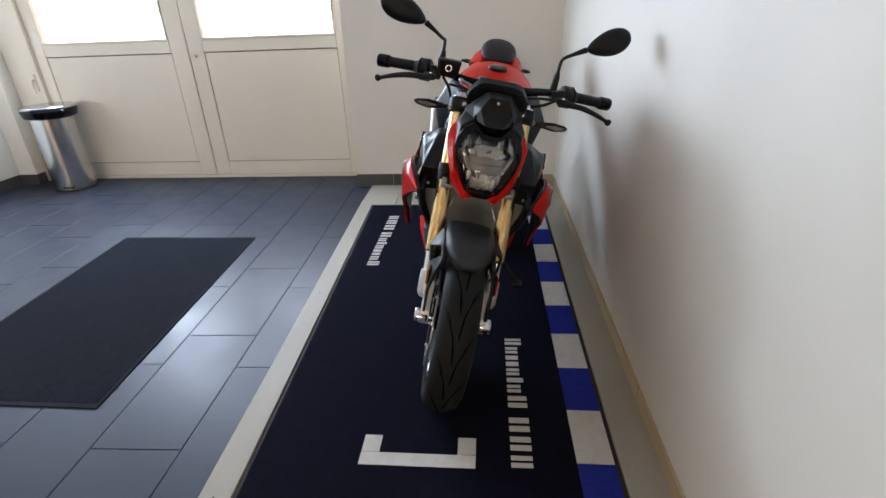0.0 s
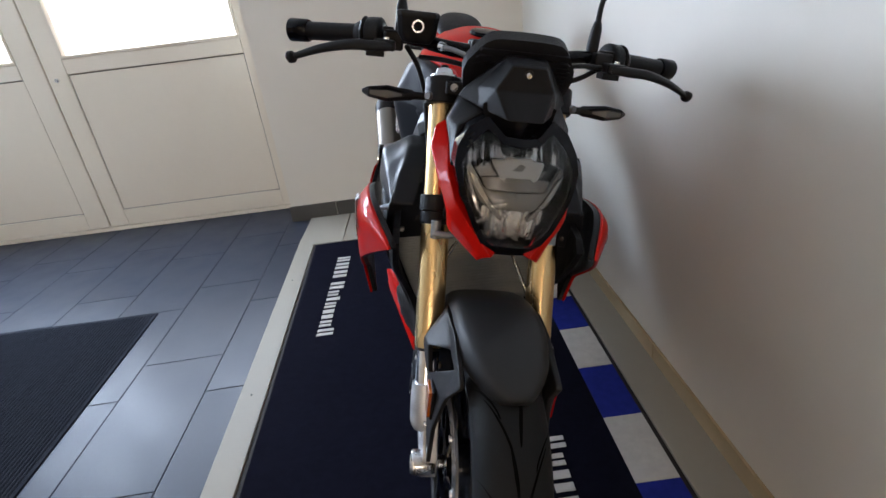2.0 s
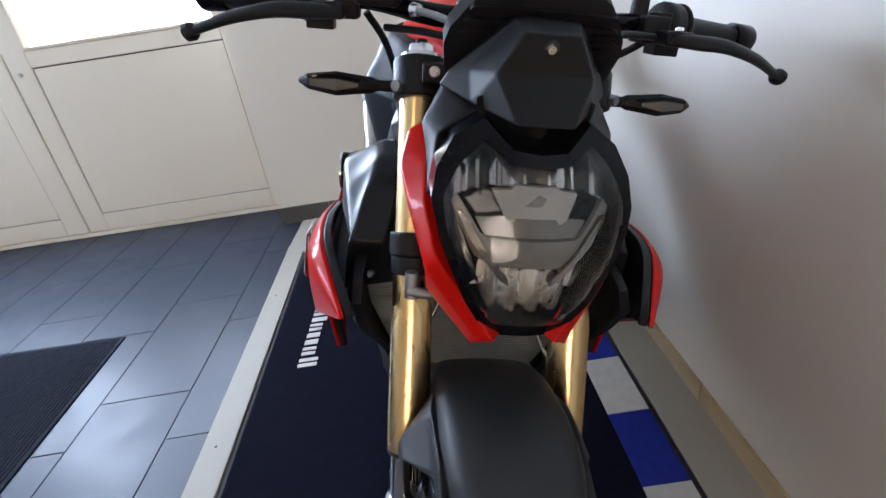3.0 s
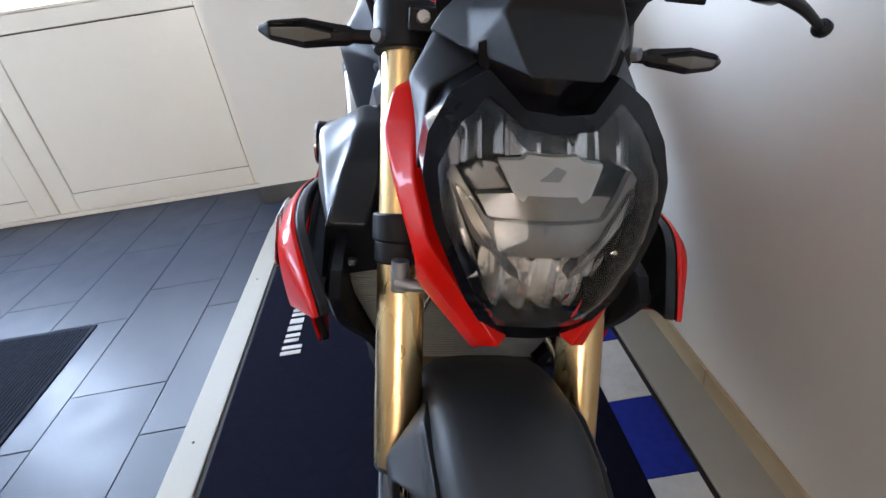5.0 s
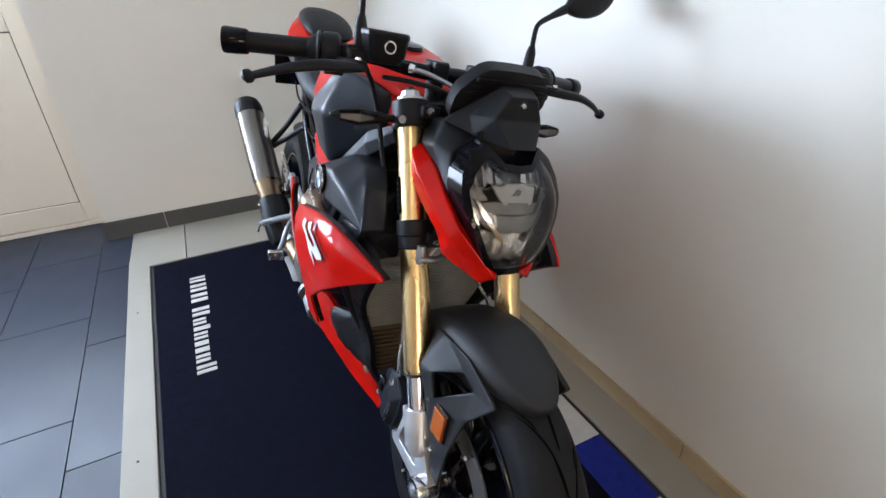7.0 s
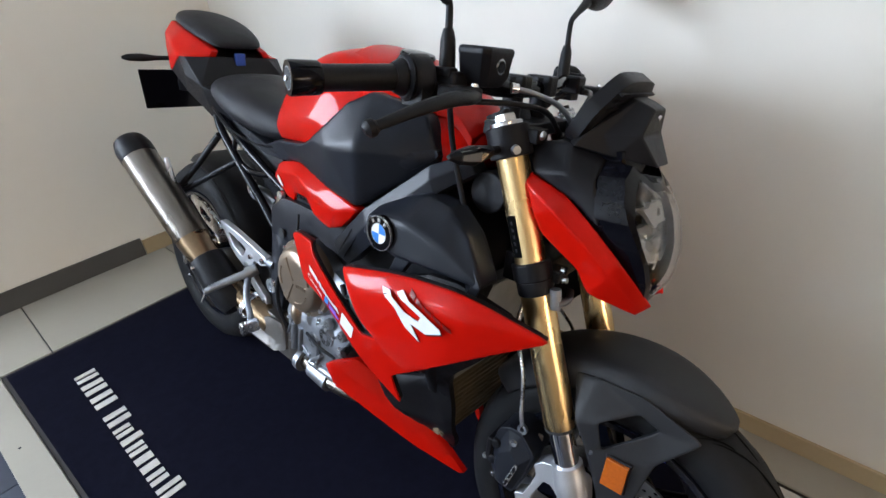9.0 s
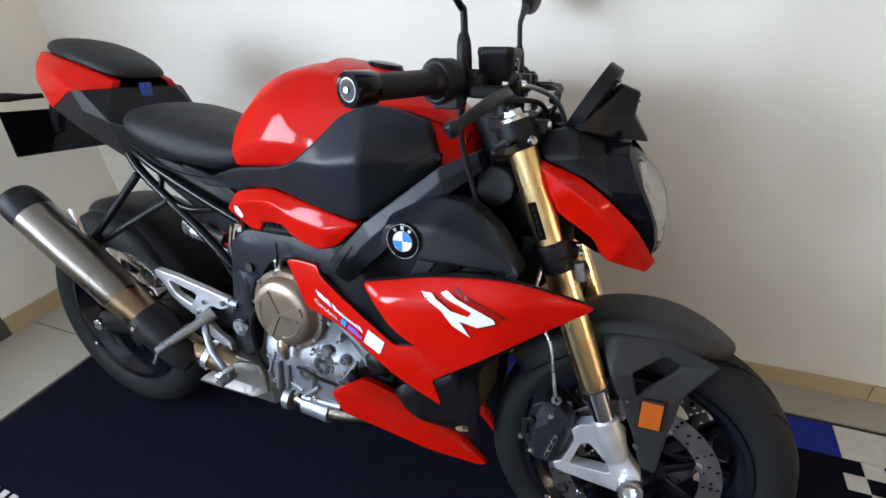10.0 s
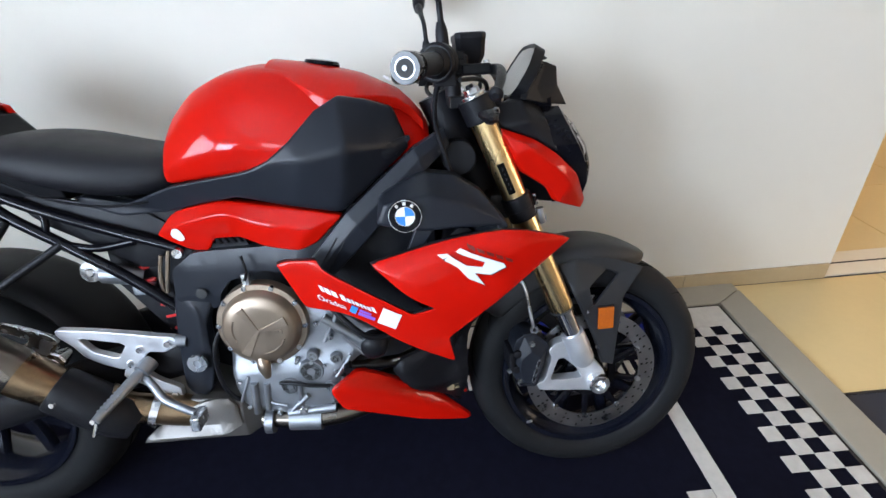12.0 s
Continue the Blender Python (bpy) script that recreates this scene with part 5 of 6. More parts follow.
for s in (-1, 1):
    part("cover_bolt", bolt((s * 0.083, 0.638, 1.022), (s * 0.5, 0, 1), 0.0055, 0.003), BLACK, tank)
    knee = part("knee_panel", facets(KNEE, KNEE_FACES, (-0.030, 0, 0), s), GREY, bike, "satin anthracite knee panel under the tank", crease=0.55)
    part("panel_bolt", bolt((s * 0.1525, 0.512, 0.962), (s, 0, 0.3), 0.0046, 0.003), SILVER, knee)
    part("panel_vent", panel([(0.446, 0.866), (0.430, 0.886), (0.392, 0.894), (0.390, 0.882), (0.426, 0.854), (0.444, 0.854)], lambda y, z: over(KNEE, KNEE_FACES)(y, z) + 0.006, 0.012, s, 0.02, roll=0.004), GREY, knee)
    fc = part("frame_cover", facets(COVER, COVER_FACES, (-0.022, 0, 0), s), RED, bike, "glossy red frame cover", crease=0.40)
    part("white_mark", panel([(0.870, 0.745), (0.880, 0.728), (0.862, 0.715), (0.848, 0.722), (0.856, 0.745)], lambda y, z: over(COVER, COVER_FACES)(y, z) + 0.002, 0.001, s, 0.02, roll=0), WHITEINK, fc, "small white decal")
    for i in range(5):
        part("vent_rib", rod((s * 0.128, 0.742 + 0.014 * i, 0.706), (s * 0.130, 0.750 + 0.014 * i, 0.722), 0.004, n=8), BLACK, fc)
    part("vent_backing", slab([(0.73, 0.695), (0.82, 0.690), (0.808, 0.726), (0.742, 0.728)], s * 0.10, s * 0.126), BLACK, fc)
    # frame
    spar = part("frame_spar", facets(SPAR, "abhg bcih cdji ghnm hion ijpo", (-0.036, 0, 0), s), GREY, bike, "satin anthracite frame spar", bevel=0.003, limit=8)
    for z0 in (0.0, 0.014):
        # thin black rods draw the shade of two grooves on the uncut spar
        part("spar_groove_shade", rod((s * 0.1735, 0.594 - 0.012 - z0, 0.660 - z0 * 0.8), (s * 0.1735, 0.545 - z0, 0.715 - z0 * 0.8), 0.0010, n=8), BLACK, spar)
    part("frame_side", panel([(0.530, 0.757), (0.612, 0.705), (0.700, 0.700), (0.840, 0.695), (0.884, 0.662), (0.891, 0.600), (0.870, 0.575), (0.812, 0.570), (0.798, 0.606), (0.775, 0.632), (0.700, 0.652), (0.640, 0.640), (0.575, 0.640)],
                             lambda y, z: 0.154 + 0.007 * lin(-z, -0.70, -0.668) - 0.018 * lin(-z, -0.60, -0.53) + 0.012 * lin(-z, -0.53, -0.46) - 0.014 * lin(y, 0.62, 0.80), 0.036, s, 0.022, soft=0.006, roll=0.0, q=0.10), GREY, spar, bevel=0.003)
    part("pivot_plate", facets({"a": (0.142, 0.896, 0.612), "b": (0.140, 0.914, 0.500), "c": (0.146, 0.920, 0.388), "d": (0.146, 0.892, 0.352), "e": (0.150, 0.862, 0.380), "f": (0.152, 0.844, 0.440), "g": (0.146, 0.846, 0.536), "h": (0.142, 0.812, 0.606), "m": (0.156, 0.862, 0.470), "n": (0.150, 0.852, 0.580)}, "abmn bcdm defm mfgn ngha", (-0.032, 0, 0), s), GREY, spar, "black swingarm pivot plate", crease=0.4)
    # solid disc on the frame; the round hole's shade is its dark colour
    part("frame_hole_shade", lathe([(0, 0.011), (0.003, 0.011), (0.004, 0.006)], 0.835, 0.610, 16, x=s * 0.152 - 0.002), SEAL_AND_SHADE, spar)
    for k in range(7):
        part("serial_bar", box((s * 0.132, 0.375 + 0.007 * k, 0.832 - 0.0062 * k), (0.0012, 0.0035, 0.006), rot=Matrix.Rotation(radians(-41), 4, "X")), SILVER, spar)
    part("pivot_washer", lathe([(0, 0.0085), (0, 0.020), (0.005, 0.021), (0.008, 0.016), (0.008, 0.0085)], 0.870, 0.459, 28, x=s * 0.168 - 0.004, closed=True), BRIGHT, spar, "silver swingarm pivot ring")
    part("pivot_bolt", rod((s * 0.150, 0.870, 0.459), (s * 0.170, 0.870, 0.459), 0.010, n=16), SILVER, spar)
    part("frame_bolt", bolt((s * 0.120, 0.877, 0.690), (s, 0, 0), 0.012, 0.008), BRIGHT, spar)
    # intake cover with round emblem
    ic = part("intake_cover", facets(INTAKE, "ahqp hgrq gftr pqcbn qrdc rted tfe apn", (-0.045, 0, 0), s), GREY, bike, "satin anthracite intake cover", crease=0.5)
    part("duct_wall", facets({"a": (0.192, 0.214, 0.724), "b": (0.174, 0.265, 0.786), "c": (0.105, 0.275, 0.775), "d": (0.112, 0.268, 0.640), "e": (0.204, 0.238, 0.640)}, "abc acde", (0, 0.02, 0), s), GREY, ic, bevel=0.003)
    part("duct_bolt", bolt((s * 0.165, 0.246, 0.663), (0, -1, 0), 0.0055, 0.007), BRIGHT, ic)
    part("cover_strut", facets({"a": (0.196, 0.390, 0.732), "b": (0.196, 0.352, 0.732), "c": (0.200, 0.392, 0.672), "d": (0.200, 0.415, 0.676)}, "abcd", (-0.014, 0, 0), s), GREY, ic, bevel=0.003)
    E0 = Matrix.Translation((s * 0.2215, 0.4065, 0.764)) @ (Matrix() if s > 0 else Matrix.Scale(-1, 4, (1, 0, 0)))
    part("emblem", lathe([(-0.006, 0.030), (0.002, 0.0305), (0.005, 0.028), (0.005, 0.002)], 0, 0, 40), GLOSSBLACK, ic, "round black, blue and white emblem", m=E0)
    part("emblem_ring", lathe([(0.004, 0.0290), (0.0062, 0.0290), (0.0062, 0.0300), (0.003, 0.0302)], 0, 0, 40, closed=True), BRIGHT, ic, m=E0)
    part("emblem_ring", lathe([(0.004, 0.0172), (0.0060, 0.0172), (0.0060, 0.0184), (0.004, 0.0184)], 0, 0, 40, closed=True), BRIGHT, ic, m=E0)
    for k in range(4):
        bm = bmesh.new()
        arc = [(0, 0)] + [(0.0172 * math.sin(k * math.pi / 2 + j * math.pi / 16), 0.0172 * math.cos(k * math.pi / 2 + j * math.pi / 16)) for j in range(9)]
        bm.faces.new([bm.verts.new((0.0056, a, b)) for a, b in arc])
        part("emblem_quarter", bm, BLUEINK if k % 2 else WHITEINK, ic, m=E0)
    for k in (-1, 0, 1):
        part("emblem_bar", box((0.0056, 0.0235 * math.sin(k * 0.62), 0.0235 * math.cos(k * 0.62)), (0.001, 0.0055, 0.006), rot=Matrix.Rotation(-k * 0.62, 4, "X")), BRIGHT, ic, m=E0)
    # red side fairing, forked towards the rear

    fair = over(FAIR, FAIR_FACES)
    ff = part("side_fairing", facets(FAIR, FAIR_FACES, (-0.005, 0.002, 0), s), RED, bike, "glossy red forked side fairing", crease=0.25)
    part("fairing_lining", facets({k: (p[0] - 0.0062, p[1] + 0.003, p[2]) for k, p in FAIR.items()}, FAIR_FACES, (-0.010, 0.004, 0), s), BLACK, ff, "black inner lining", crease=0.25)

    def decal(pts, mat_, name, label="", lift=0.0016, rounding=0):
        part(name, panel(pts, lambda y, z: fair(y, z) + lift, 0.0008, s, 0.010, roll=0, rounding=rounding), mat_, ff, label)
    # sweeping white mark with a dark rim, as plain shapes
    pts = [(0.354, 0.700), (0.336, 0.701), (0.302, 0.676), (0.274, 0.670), (0.269, 0.679), (0.321, 0.703), (0.312, 0.708), (0.234, 0.672), (0.231, 0.665), (0.259, 0.653), (0.288, 0.660), (0.271, 0.634), (0.300, 0.650), (0.319, 0.675)]
    decal([(a - 0.002, b - 0.0022) for a, b in pts], BLACKINK, "mark_rim", "dark rim of the white mark", 0.0022)
    decal(pts, WHITEINK, "white_mark", "sweeping white mark", 0.0032)
    for k in range(5):
        y0, z0 = 0.300 - 0.0172 * k, 0.7135 - 0.0076 * k
        decal([(y0, z0), (y0 - 0.013, z0 - 0.0057), (y0 - 0.015, z0 - 0.0127), (y0 - 0.002, z0 - 0.007)], DARKRED, "letter_bar", "", 0.0006)
    if s < 0:
        run = 0.0
        for wide, tall in ((0.0085, 1), (0.011, 1), (0.0125, 1), (0, 0), (0.011, 1), (0.0080, 0.72), (0.0052, 0.88), (0.0080, 0.72), (0.0052, 0.72), (0.0052, 0.72), (0.0078, 0.72), (0.0082, 1)):
            if tall:
                (ya, za), (yb, zb) = [(0.569 - 0.888 * q, 0.642 - 0.460 * q) for q in (run, run + wide - 0.0011)]
                decal([(ya, za), (yb, zb), (yb + 0.004 * tall, zb + 0.0118 * tall), (ya + 0.004 * tall, za + 0.0118 * tall)], WHITEINK, "letter_bar")
            run += wide + 0.0016 if tall else 0.0035
        word = lettering("Oradea", 0.0180)
        for v in word.verts:
            a, b = v.co.x, v.co.y
            y1, z1 = 0.576 - 0.905 * a + 0.30 * b, 0.625 - 0.425 * a + 0.95 * b
            v.co = (s * (fair(y1, z1) + 0.0020 + v.co.z), y1, z1)
        part("word", word, WHITEINK, ff, "white lettering")
        decal([(0.516, 0.611), (0.505, 0.605), (0.512, 0.592), (0.523, 0.598)], BLUEINK, "small_square", "small blue square")
        decal([(0.502, 0.602), (0.482, 0.591), (0.484, 0.587), (0.504, 0.598)], PURPLEINK, "letter_bar", lift=0.0022)
        decal([(0.505, 0.596), (0.476, 0.581), (0.479, 0.575), (0.508, 0.590)], PURPLEINK, "letter_bar")
        decal([(0.459, 0.603), (0.426, 0.586), (0.441, 0.554), (0.474, 0.571)], WHITEINK, "sticker_patch", "small plain white sticker")
    # black inner fairing and belly panel
    part("inner_fairing", panel([(0.135, 0.690), (0.300, 0.715), (0.450, 0.650), (0.400, 0.560), (0.345, 0.500), (0.345, 0.455), (0.470, 0.420), (0.440, 0.360), (0.345, 0.270), (0.322, 0.238), (0.300, 0.310), (0.300, 0.455), (0.285, 0.505), (0.200, 0.600)],
                                lambda y, z: 0.122 + 0.066 * ramp(z, 0.36, 0.62) - 0.045 * ramp(-z, -0.36, -0.24) + 0.05 * ramp(y, 0.32, 0.46) * ramp(-z, -0.5, -0.4), 0.012, s, 0.02, soft=0.014, roll=0.008), BLACK, bike, "black inner fairing")
    part("belly_panel", panel([(0.594, 0.390), (0.575, 0.400), (0.540, 0.410), (0.480, 0.368), (0.365, 0.268), (0.293, 0.184), (0.305, 0.180), (0.410, 0.230), (0.528, 0.308), (0.574, 0.338)],
                              lambda y, z: 0.060 + min(0.150, 0.5 * max(0, y - 0.295)) - 0.016 * lin(z, 0.345 + 0.75 * (y - 0.5), 0.375 + 0.75 * (y - 0.5)), 0.014, s, 0.012, soft=0.005, roll=0.003, q=0.12), RED, bike, "glossy red belly panel")

# radiator and cooler
rad = part("radiator", skin([[V(-w, y, z), V(w, y, z), V(w, y + 0.03, z), V(-w, y + 0.03, z)] for w, y, z in ((0.120, 0.335, 0.430), (0.150, 0.322, 0.50), (0.188, 0.302, 0.610), (0.188, 0.296, 0.650))]), RADIATOR, bike, "grey radiator behind the fork")
fins = bmesh.new()
for i in range(50):
    z = 0.434 + 0.0043 * i
    w = min(0.186, 0.120 + 0.37 * max(0, z - 0.43))
    y = 0.335 - 0.182 * (z - 0.43)
    box((0, y - 0.002, z), (2 * w - 0.006, 0.005, 0.0024), fins)
tagged(part("cooling_fin", fins, FINS, rad), kind="stuff")
part("radiator_tank", tube([(-0.125, 0.34, 0.435), (-0.157, 0.328, 0.51), (-0.193, 0.308, 0.61), (-0.193, 0.300, 0.655)], 0.016, 10, 3), BLACK, rad)
part("radiator_tank", tube([(0.125, 0.34, 0.435), (0.157, 0.328, 0.51), (0.193, 0.308, 0.61), (0.193, 0.300, 0.655)], 0.016, 10, 3), BLACK, rad)
for s in (-1, 1):
    part("radiator_bolt", bolt((s * 0.158, 0.262, 0.668), (0, -1, 0), 0.0055, 0.005), BRIGHT, rad)
    part("side_duct", panel([(0.255, 0.690), (0.300, 0.720), (0.340, 0.690), (0.335, 0.640), (0.275, 0.630)], lambda y, z: 0.165, 0.07, s, 0.05, roll=0.004), BLACK, bike)
cool = part("oil_cooler", block((-0.112, 0.332, 0.302), (0.112, 0.350, 0.438)), COOLER, bike, "bronze finned oil cooler", bevel=0.003)
for i in range(11):
    part("cooler_rib", block((-0.112, 0.322, 0.308 + 0.0122 * i), (0.112, 0.332, 0.3115 + 0.0122 * i)), COOLER, cool)
# filler against see-through; the shade inside the bike is its black colour
part("engine_shadow_core", loft_half([(y, [(w, z0), (w, z1), (0, z1)]) for y, w, z0, z1 in ((0.355, 0.100, 0.46, 0.80), (0.45, 0.125, 0.42, 0.82), (0.62, 0.120, 0.40, 0.80), (0.80, 0.090, 0.38, 0.76), (0.90, 0.08, 0.42, 0.78), (1.05, 0.07, 0.62, 0.82))]), BLACK, bike, "black filler in place of airbox and cylinder block, dark like their shade")
part("head_cover", rod((-0.088, 0.296, 0.838), (0.088, 0.296, 0.838), 0.036, n=28), BLACK, bike, "round black cover at the steering head", bevel=0.004)
part("steering_head", rod((0, 0.24, 0.74), (0, 0.335, 0.96), 0.038, n=24), BLACK, bike)

# engine
case = part("engine_case", panel([(0.590, 0.318), (0.700, 0.312), (0.790, 0.335), (0.806, 0.400), (0.800, 0.560), (0.760, 0.615), (0.680, 0.598), (0.570, 0.556), (0.520, 0.510), (0.480, 0.500), (0.490, 0.455), (0.545, 0.440), (0.585, 0.390)],
                                  lambda y, z: 0.158 + 0.014 * ramp(-z, -0.47, -0.42), 0.30, -1, 0.02, soft=0.012, roll=0.010), SILVER, bike, "cast aluminium engine case")
cc = V(-0.160, 0.718, 0.540)
clutch = part("clutch_cover", lathe([(0.01, 0.092), (-0.012, 0.092), (-0.015, 0.090), (-0.016, 0.080), (-0.032, 0.074), (-0.037, 0.068), (-0.0395, 0.050), (-0.0402, 0.030), (-0.0402, 0.002)], cc.y, cc.z, 56, x=cc.x), BRONZE, bike, "round bronze engine cover", angle=50)
for a, l, w in ((2.55, 0.062, 0.006), (0.55, 0.058, 0.005), (-1.25, 0.060, 0.006)):
    d = V(0, math.sin(a), math.cos(a))
    bm = bmesh.new()
    n = V(0, d.z, -d.y)
    c0 = cc + V(-0.0425, 0, 0)
    ring = [c0 + n * w * 0.5, c0 + d * l + n * w * 1.6, c0 + d * l - n * w * 1.6, c0 - n * w * 0.5]
    skin([[p + V(0.004, 0, 0) for p in ring], ring], bm)
    part("cover_rib", bm, BRONZE, clutch, bevel=0.001)
for a0, a1 in ((1.1, 2.0), (3.2, 4.3)):
    pts = [cc + V(-0.0395, 0.052 * math.sin(a0 + (a1 - a0) * t / 5), 0.052 * math.cos(a0 + (a1 - a0) * t / 5)) for t in range(6)]
    part("cover_rib", tube(pts, 0.0022, 6, 2), BRONZE, clutch)
for k in range(5):
    part("letter_bar", box(cc + V(-0.0405, -0.012 - 0.008 * k, -0.004), (0.002, 0.0045, 0.009)), BRONZE, clutch)
for k in range(10):
    a = 0.25 + k * math.tau / 10
    part("cover_bolt", bolt(cc + V(-0.012, 0.0865 * math.sin(a), 0.0865 * math.cos(a)), (-1, 0, 0), 0.0058, 0.007), BRIGHT, clutch)
part("dipstick", tube([cc + V(-0.022, 0.010, -0.060), cc + V(-0.032, 0.006, -0.085), cc + V(-0.030, 0.004, -0.112)], [0.013, 0.014, 0.007], 12, 3), BRONZE, clutch)
# first dark disc is a black plug; the next three colour in hollow shade
for y, z, r, mt in ((0.636, 0.423, 0.0215, SEAL_AND_SHADE), (0.686, 0.389, 0.0165, SEAL_AND_SHADE), (0.629, 0.459, 0.0075, SEAL_AND_SHADE), (0.581, 0.449, 0.0075, SEAL_AND_SHADE), (0.512, 0.476, 0.013, BRIGHT), (0.600, 0.380, 0.010, BRIGHT)):
    part("case_boss", lathe([(0, r + 0.006), (-0.007, r + 0.0045), (-0.010, r + 0.003), (-0.010, r)], y, z, 28, x=-0.166), SILVER, case)
    part("case_plug_or_hollow", lathe([(0, r), (-0.004, r), (-0.004, r * 0.4), (-0.001, r * 0.35), (-0.001, 0.001)], y, z, 24, x=-0.172), mt, case)
for a, b, r in (((-0.176, 0.765, 0.330), (-0.176, 0.760, 0.405), 0.008), ((-0.174, 0.595, 0.328), (-0.174, 0.700, 0.322), 0.009), ((-0.176, 0.690, 0.330), (-0.176, 0.650, 0.365), 0.006),
                ((-0.170, 0.595, 0.545), (-0.165, 0.520, 0.480), 0.010), ((-0.176, 0.740, 0.335), (-0.174, 0.735, 0.400), 0.006), ((-0.172, 0.560, 0.56), (-0.168, 0.600, 0.490), 0.005), ((-0.176, 0.665, 0.40), (-0.176, 0.668, 0.335), 0.005)):
    part("case_rib", rod(a, b, r, n=10), SILVER, case)
for y, z in ((0.780, 0.345), (0.720, 0.322), (0.640, 0.318), (0.600, 0.330), (0.790, 0.41), (0.66, 0.455), (0.585, 0.50), (0.61, 0.535)):
    part("case_bolt", bolt((-0.171, y, z), (-1, 0, 0), 0.0058, 0.006), BRIGHT, case)
for k in range(9):
    a = 3.5 + 0.36 * k
    part("case_bolt", bolt((-0.172, 0.655 + 0.085 * math.sin(a), 0.385 + 0.062 * math.cos(a)), (-1, 0, 0), 0.0046, 0.006), BRIGHT, case)
for y0, z0, y1, z1 in ((0.548, 0.455, 0.585, 0.405), (0.560, 0.500, 0.520, 0.455), (0.770, 0.420, 0.795, 0.360), (0.735, 0.352, 0.700, 0.340)):
    part("case_rib", rod((-0.172, y0, z0), (-0.174, y1, z1), 0.0035, n=8), SILVER, case)
part("drain_plug", rod((-0.168, 0.665, 0.330), (-0.184, 0.665, 0.330), 0.010, n=6), BRIGHT, case, bevel=0.001)
part("sensor", rod((-0.165, 0.560, 0.430), (-0.186, 0.556, 0.426), 0.009, n=12), BLACK, case)
part("sensor_lead", tube([(-0.178, 0.705, 0.402), (-0.184, 0.670, 0.402), (-0.184, 0.640, 0.394), (-0.176, 0.600, 0.385)], 0.004, 8, 4), BLACK, case)
part("coolant_hose", tube([(-0.165, 0.585, 0.575), (-0.180, 0.545, 0.535), (-0.182, 0.505, 0.500), (-0.160, 0.460, 0.490)], 0.006, 12, 5), BLACK, case)
part("water_pump", lathe([(0.02, 0.032), (-0.02, 0.030), (-0.03, 0.022), (-0.034, 0.008)], 0.500, 0.470, 24, x=-0.150), BLACK, case)
part("oil_hose", tube([(-0.150, 0.790, 0.560), (-0.176, 0.822, 0.500), (-0.176, 0.826, 0.420), (-0.165, 0.810, 0.365), (-0.150, 0.780, 0.345)], 0.005, 8, 6), BLACK, bike)
part("clutch_lead", tube([(-0.168, 0.735, 0.690), (-0.176, 0.728, 0.660), (-0.172, 0.735, 0.640)], 0.003, 8, 5), BLACK, bike)
part("clutch_arm", box((-0.168, 0.735, 0.640), (0.010, 0.016, 0.026)), BRIGHT, bike, bevel=0.003)

# exhaust
for i, x in enumerate((-0.165, -0.06, 0.05, 0.15)):
    part("header_pipe", tube([(x * 0.55, 0.41, 0.48), (x * 0.45, 0.395, 0.38), (x * 0.5, 0.44, 0.318), (x * 0.9, 0.56, 0.300), (x, 0.66, 0.298), (x * 0.95, 0.76, 0.302)], 0.021, 14, 6), TITAN, bike, "steel exhaust header pipe")
part("pipe_sleeve", tube([(-0.165, 0.63, 0.296), (-0.163, 0.70, 0.299)], 0.0255, 16, 1), SILVER, bike)
part("pipe_clamp", rod((-0.165, 0.735, 0.300), (-0.165, 0.752, 0.301), 0.029, n=18), SILVER, bike)
chamber = part("exhaust_chamber", loft_half([(y, [(w, z0), (w * 1.05, (z0 + z1) / 2), (w, z1), (0, z1)]) for y, w, z0, z1 in ((0.76, 0.13, 0.270, 0.330), (0.80, 0.165, 0.262, 0.360), (0.94, 0.165, 0.262, 0.372), (1.00, 0.12, 0.275, 0.36))]), DULL, bike, "steel exhaust chamber under the engine", bevel=0.004)
part("chamber_shield", panel([(0.800, 0.288), (1.015, 0.282), (1.005, 0.296), (0.935, 0.345), (0.860, 0.372), (0.812, 0.372)], lambda y, z: 0.182 + 0.014 * ramp(-z, -0.31, -0.288), 0.006, -1, 0.02, soft=0.008, roll=0.005), DULL, chamber, "bright heat shield")
link = part("link_pipe", tube([(-0.150, 0.90, 0.330), (-0.165, 0.96, 0.350), (-0.180, 1.02, 0.372), (-0.195, 1.06, 0.40)], [0.036, 0.034, 0.034, 0.040], 20, 5), TINT, bike, "heat-tinted link pipe")
part("link_clamp", rod((-0.170, 0.972, 0.354), (-0.173, 0.986, 0.360), 0.039, n=20), BRIGHT, link)
M0, M1 = V(-0.196, 1.038, 0.364), V(-0.266, 1.441, 0.733)
DM = M1 - M0


def mp(t):
    return M0 + DM * t


sil = part("silencer", tube([mp(0.355), mp(0.365), mp(0.42), mp(0.62), mp(0.87), mp(0.88)], [0.040, 0.0455, 0.047, 0.048, 0.047, 0.046], 32, 3, flat=1.08), TITAN, bike, "brushed steel silencer with a black end cap", angle=50)
part("silencer_cap", tube([mp(0.876), mp(0.882), mp(0.94), mp(0.985), mp(0.998)], [0.047, 0.0485, 0.048, 0.041, 0.031], 28, 3, flat=1.08), BLACK, sil, "black end cap")
# capped solid disc; near-black stands for the shade inside the open pipe
part("outlet_shade", tube([mp(0.988), mp(1.006)], 0.024, 20, 1), SHADE_AND_LABEL, sil)
part("tinted_cone", tube([mp(0.235), mp(0.29), mp(0.366)], [0.040, 0.0425, 0.0460], 28, 3, flat=1.08), TINT, sil, "straw-coloured heat tint")
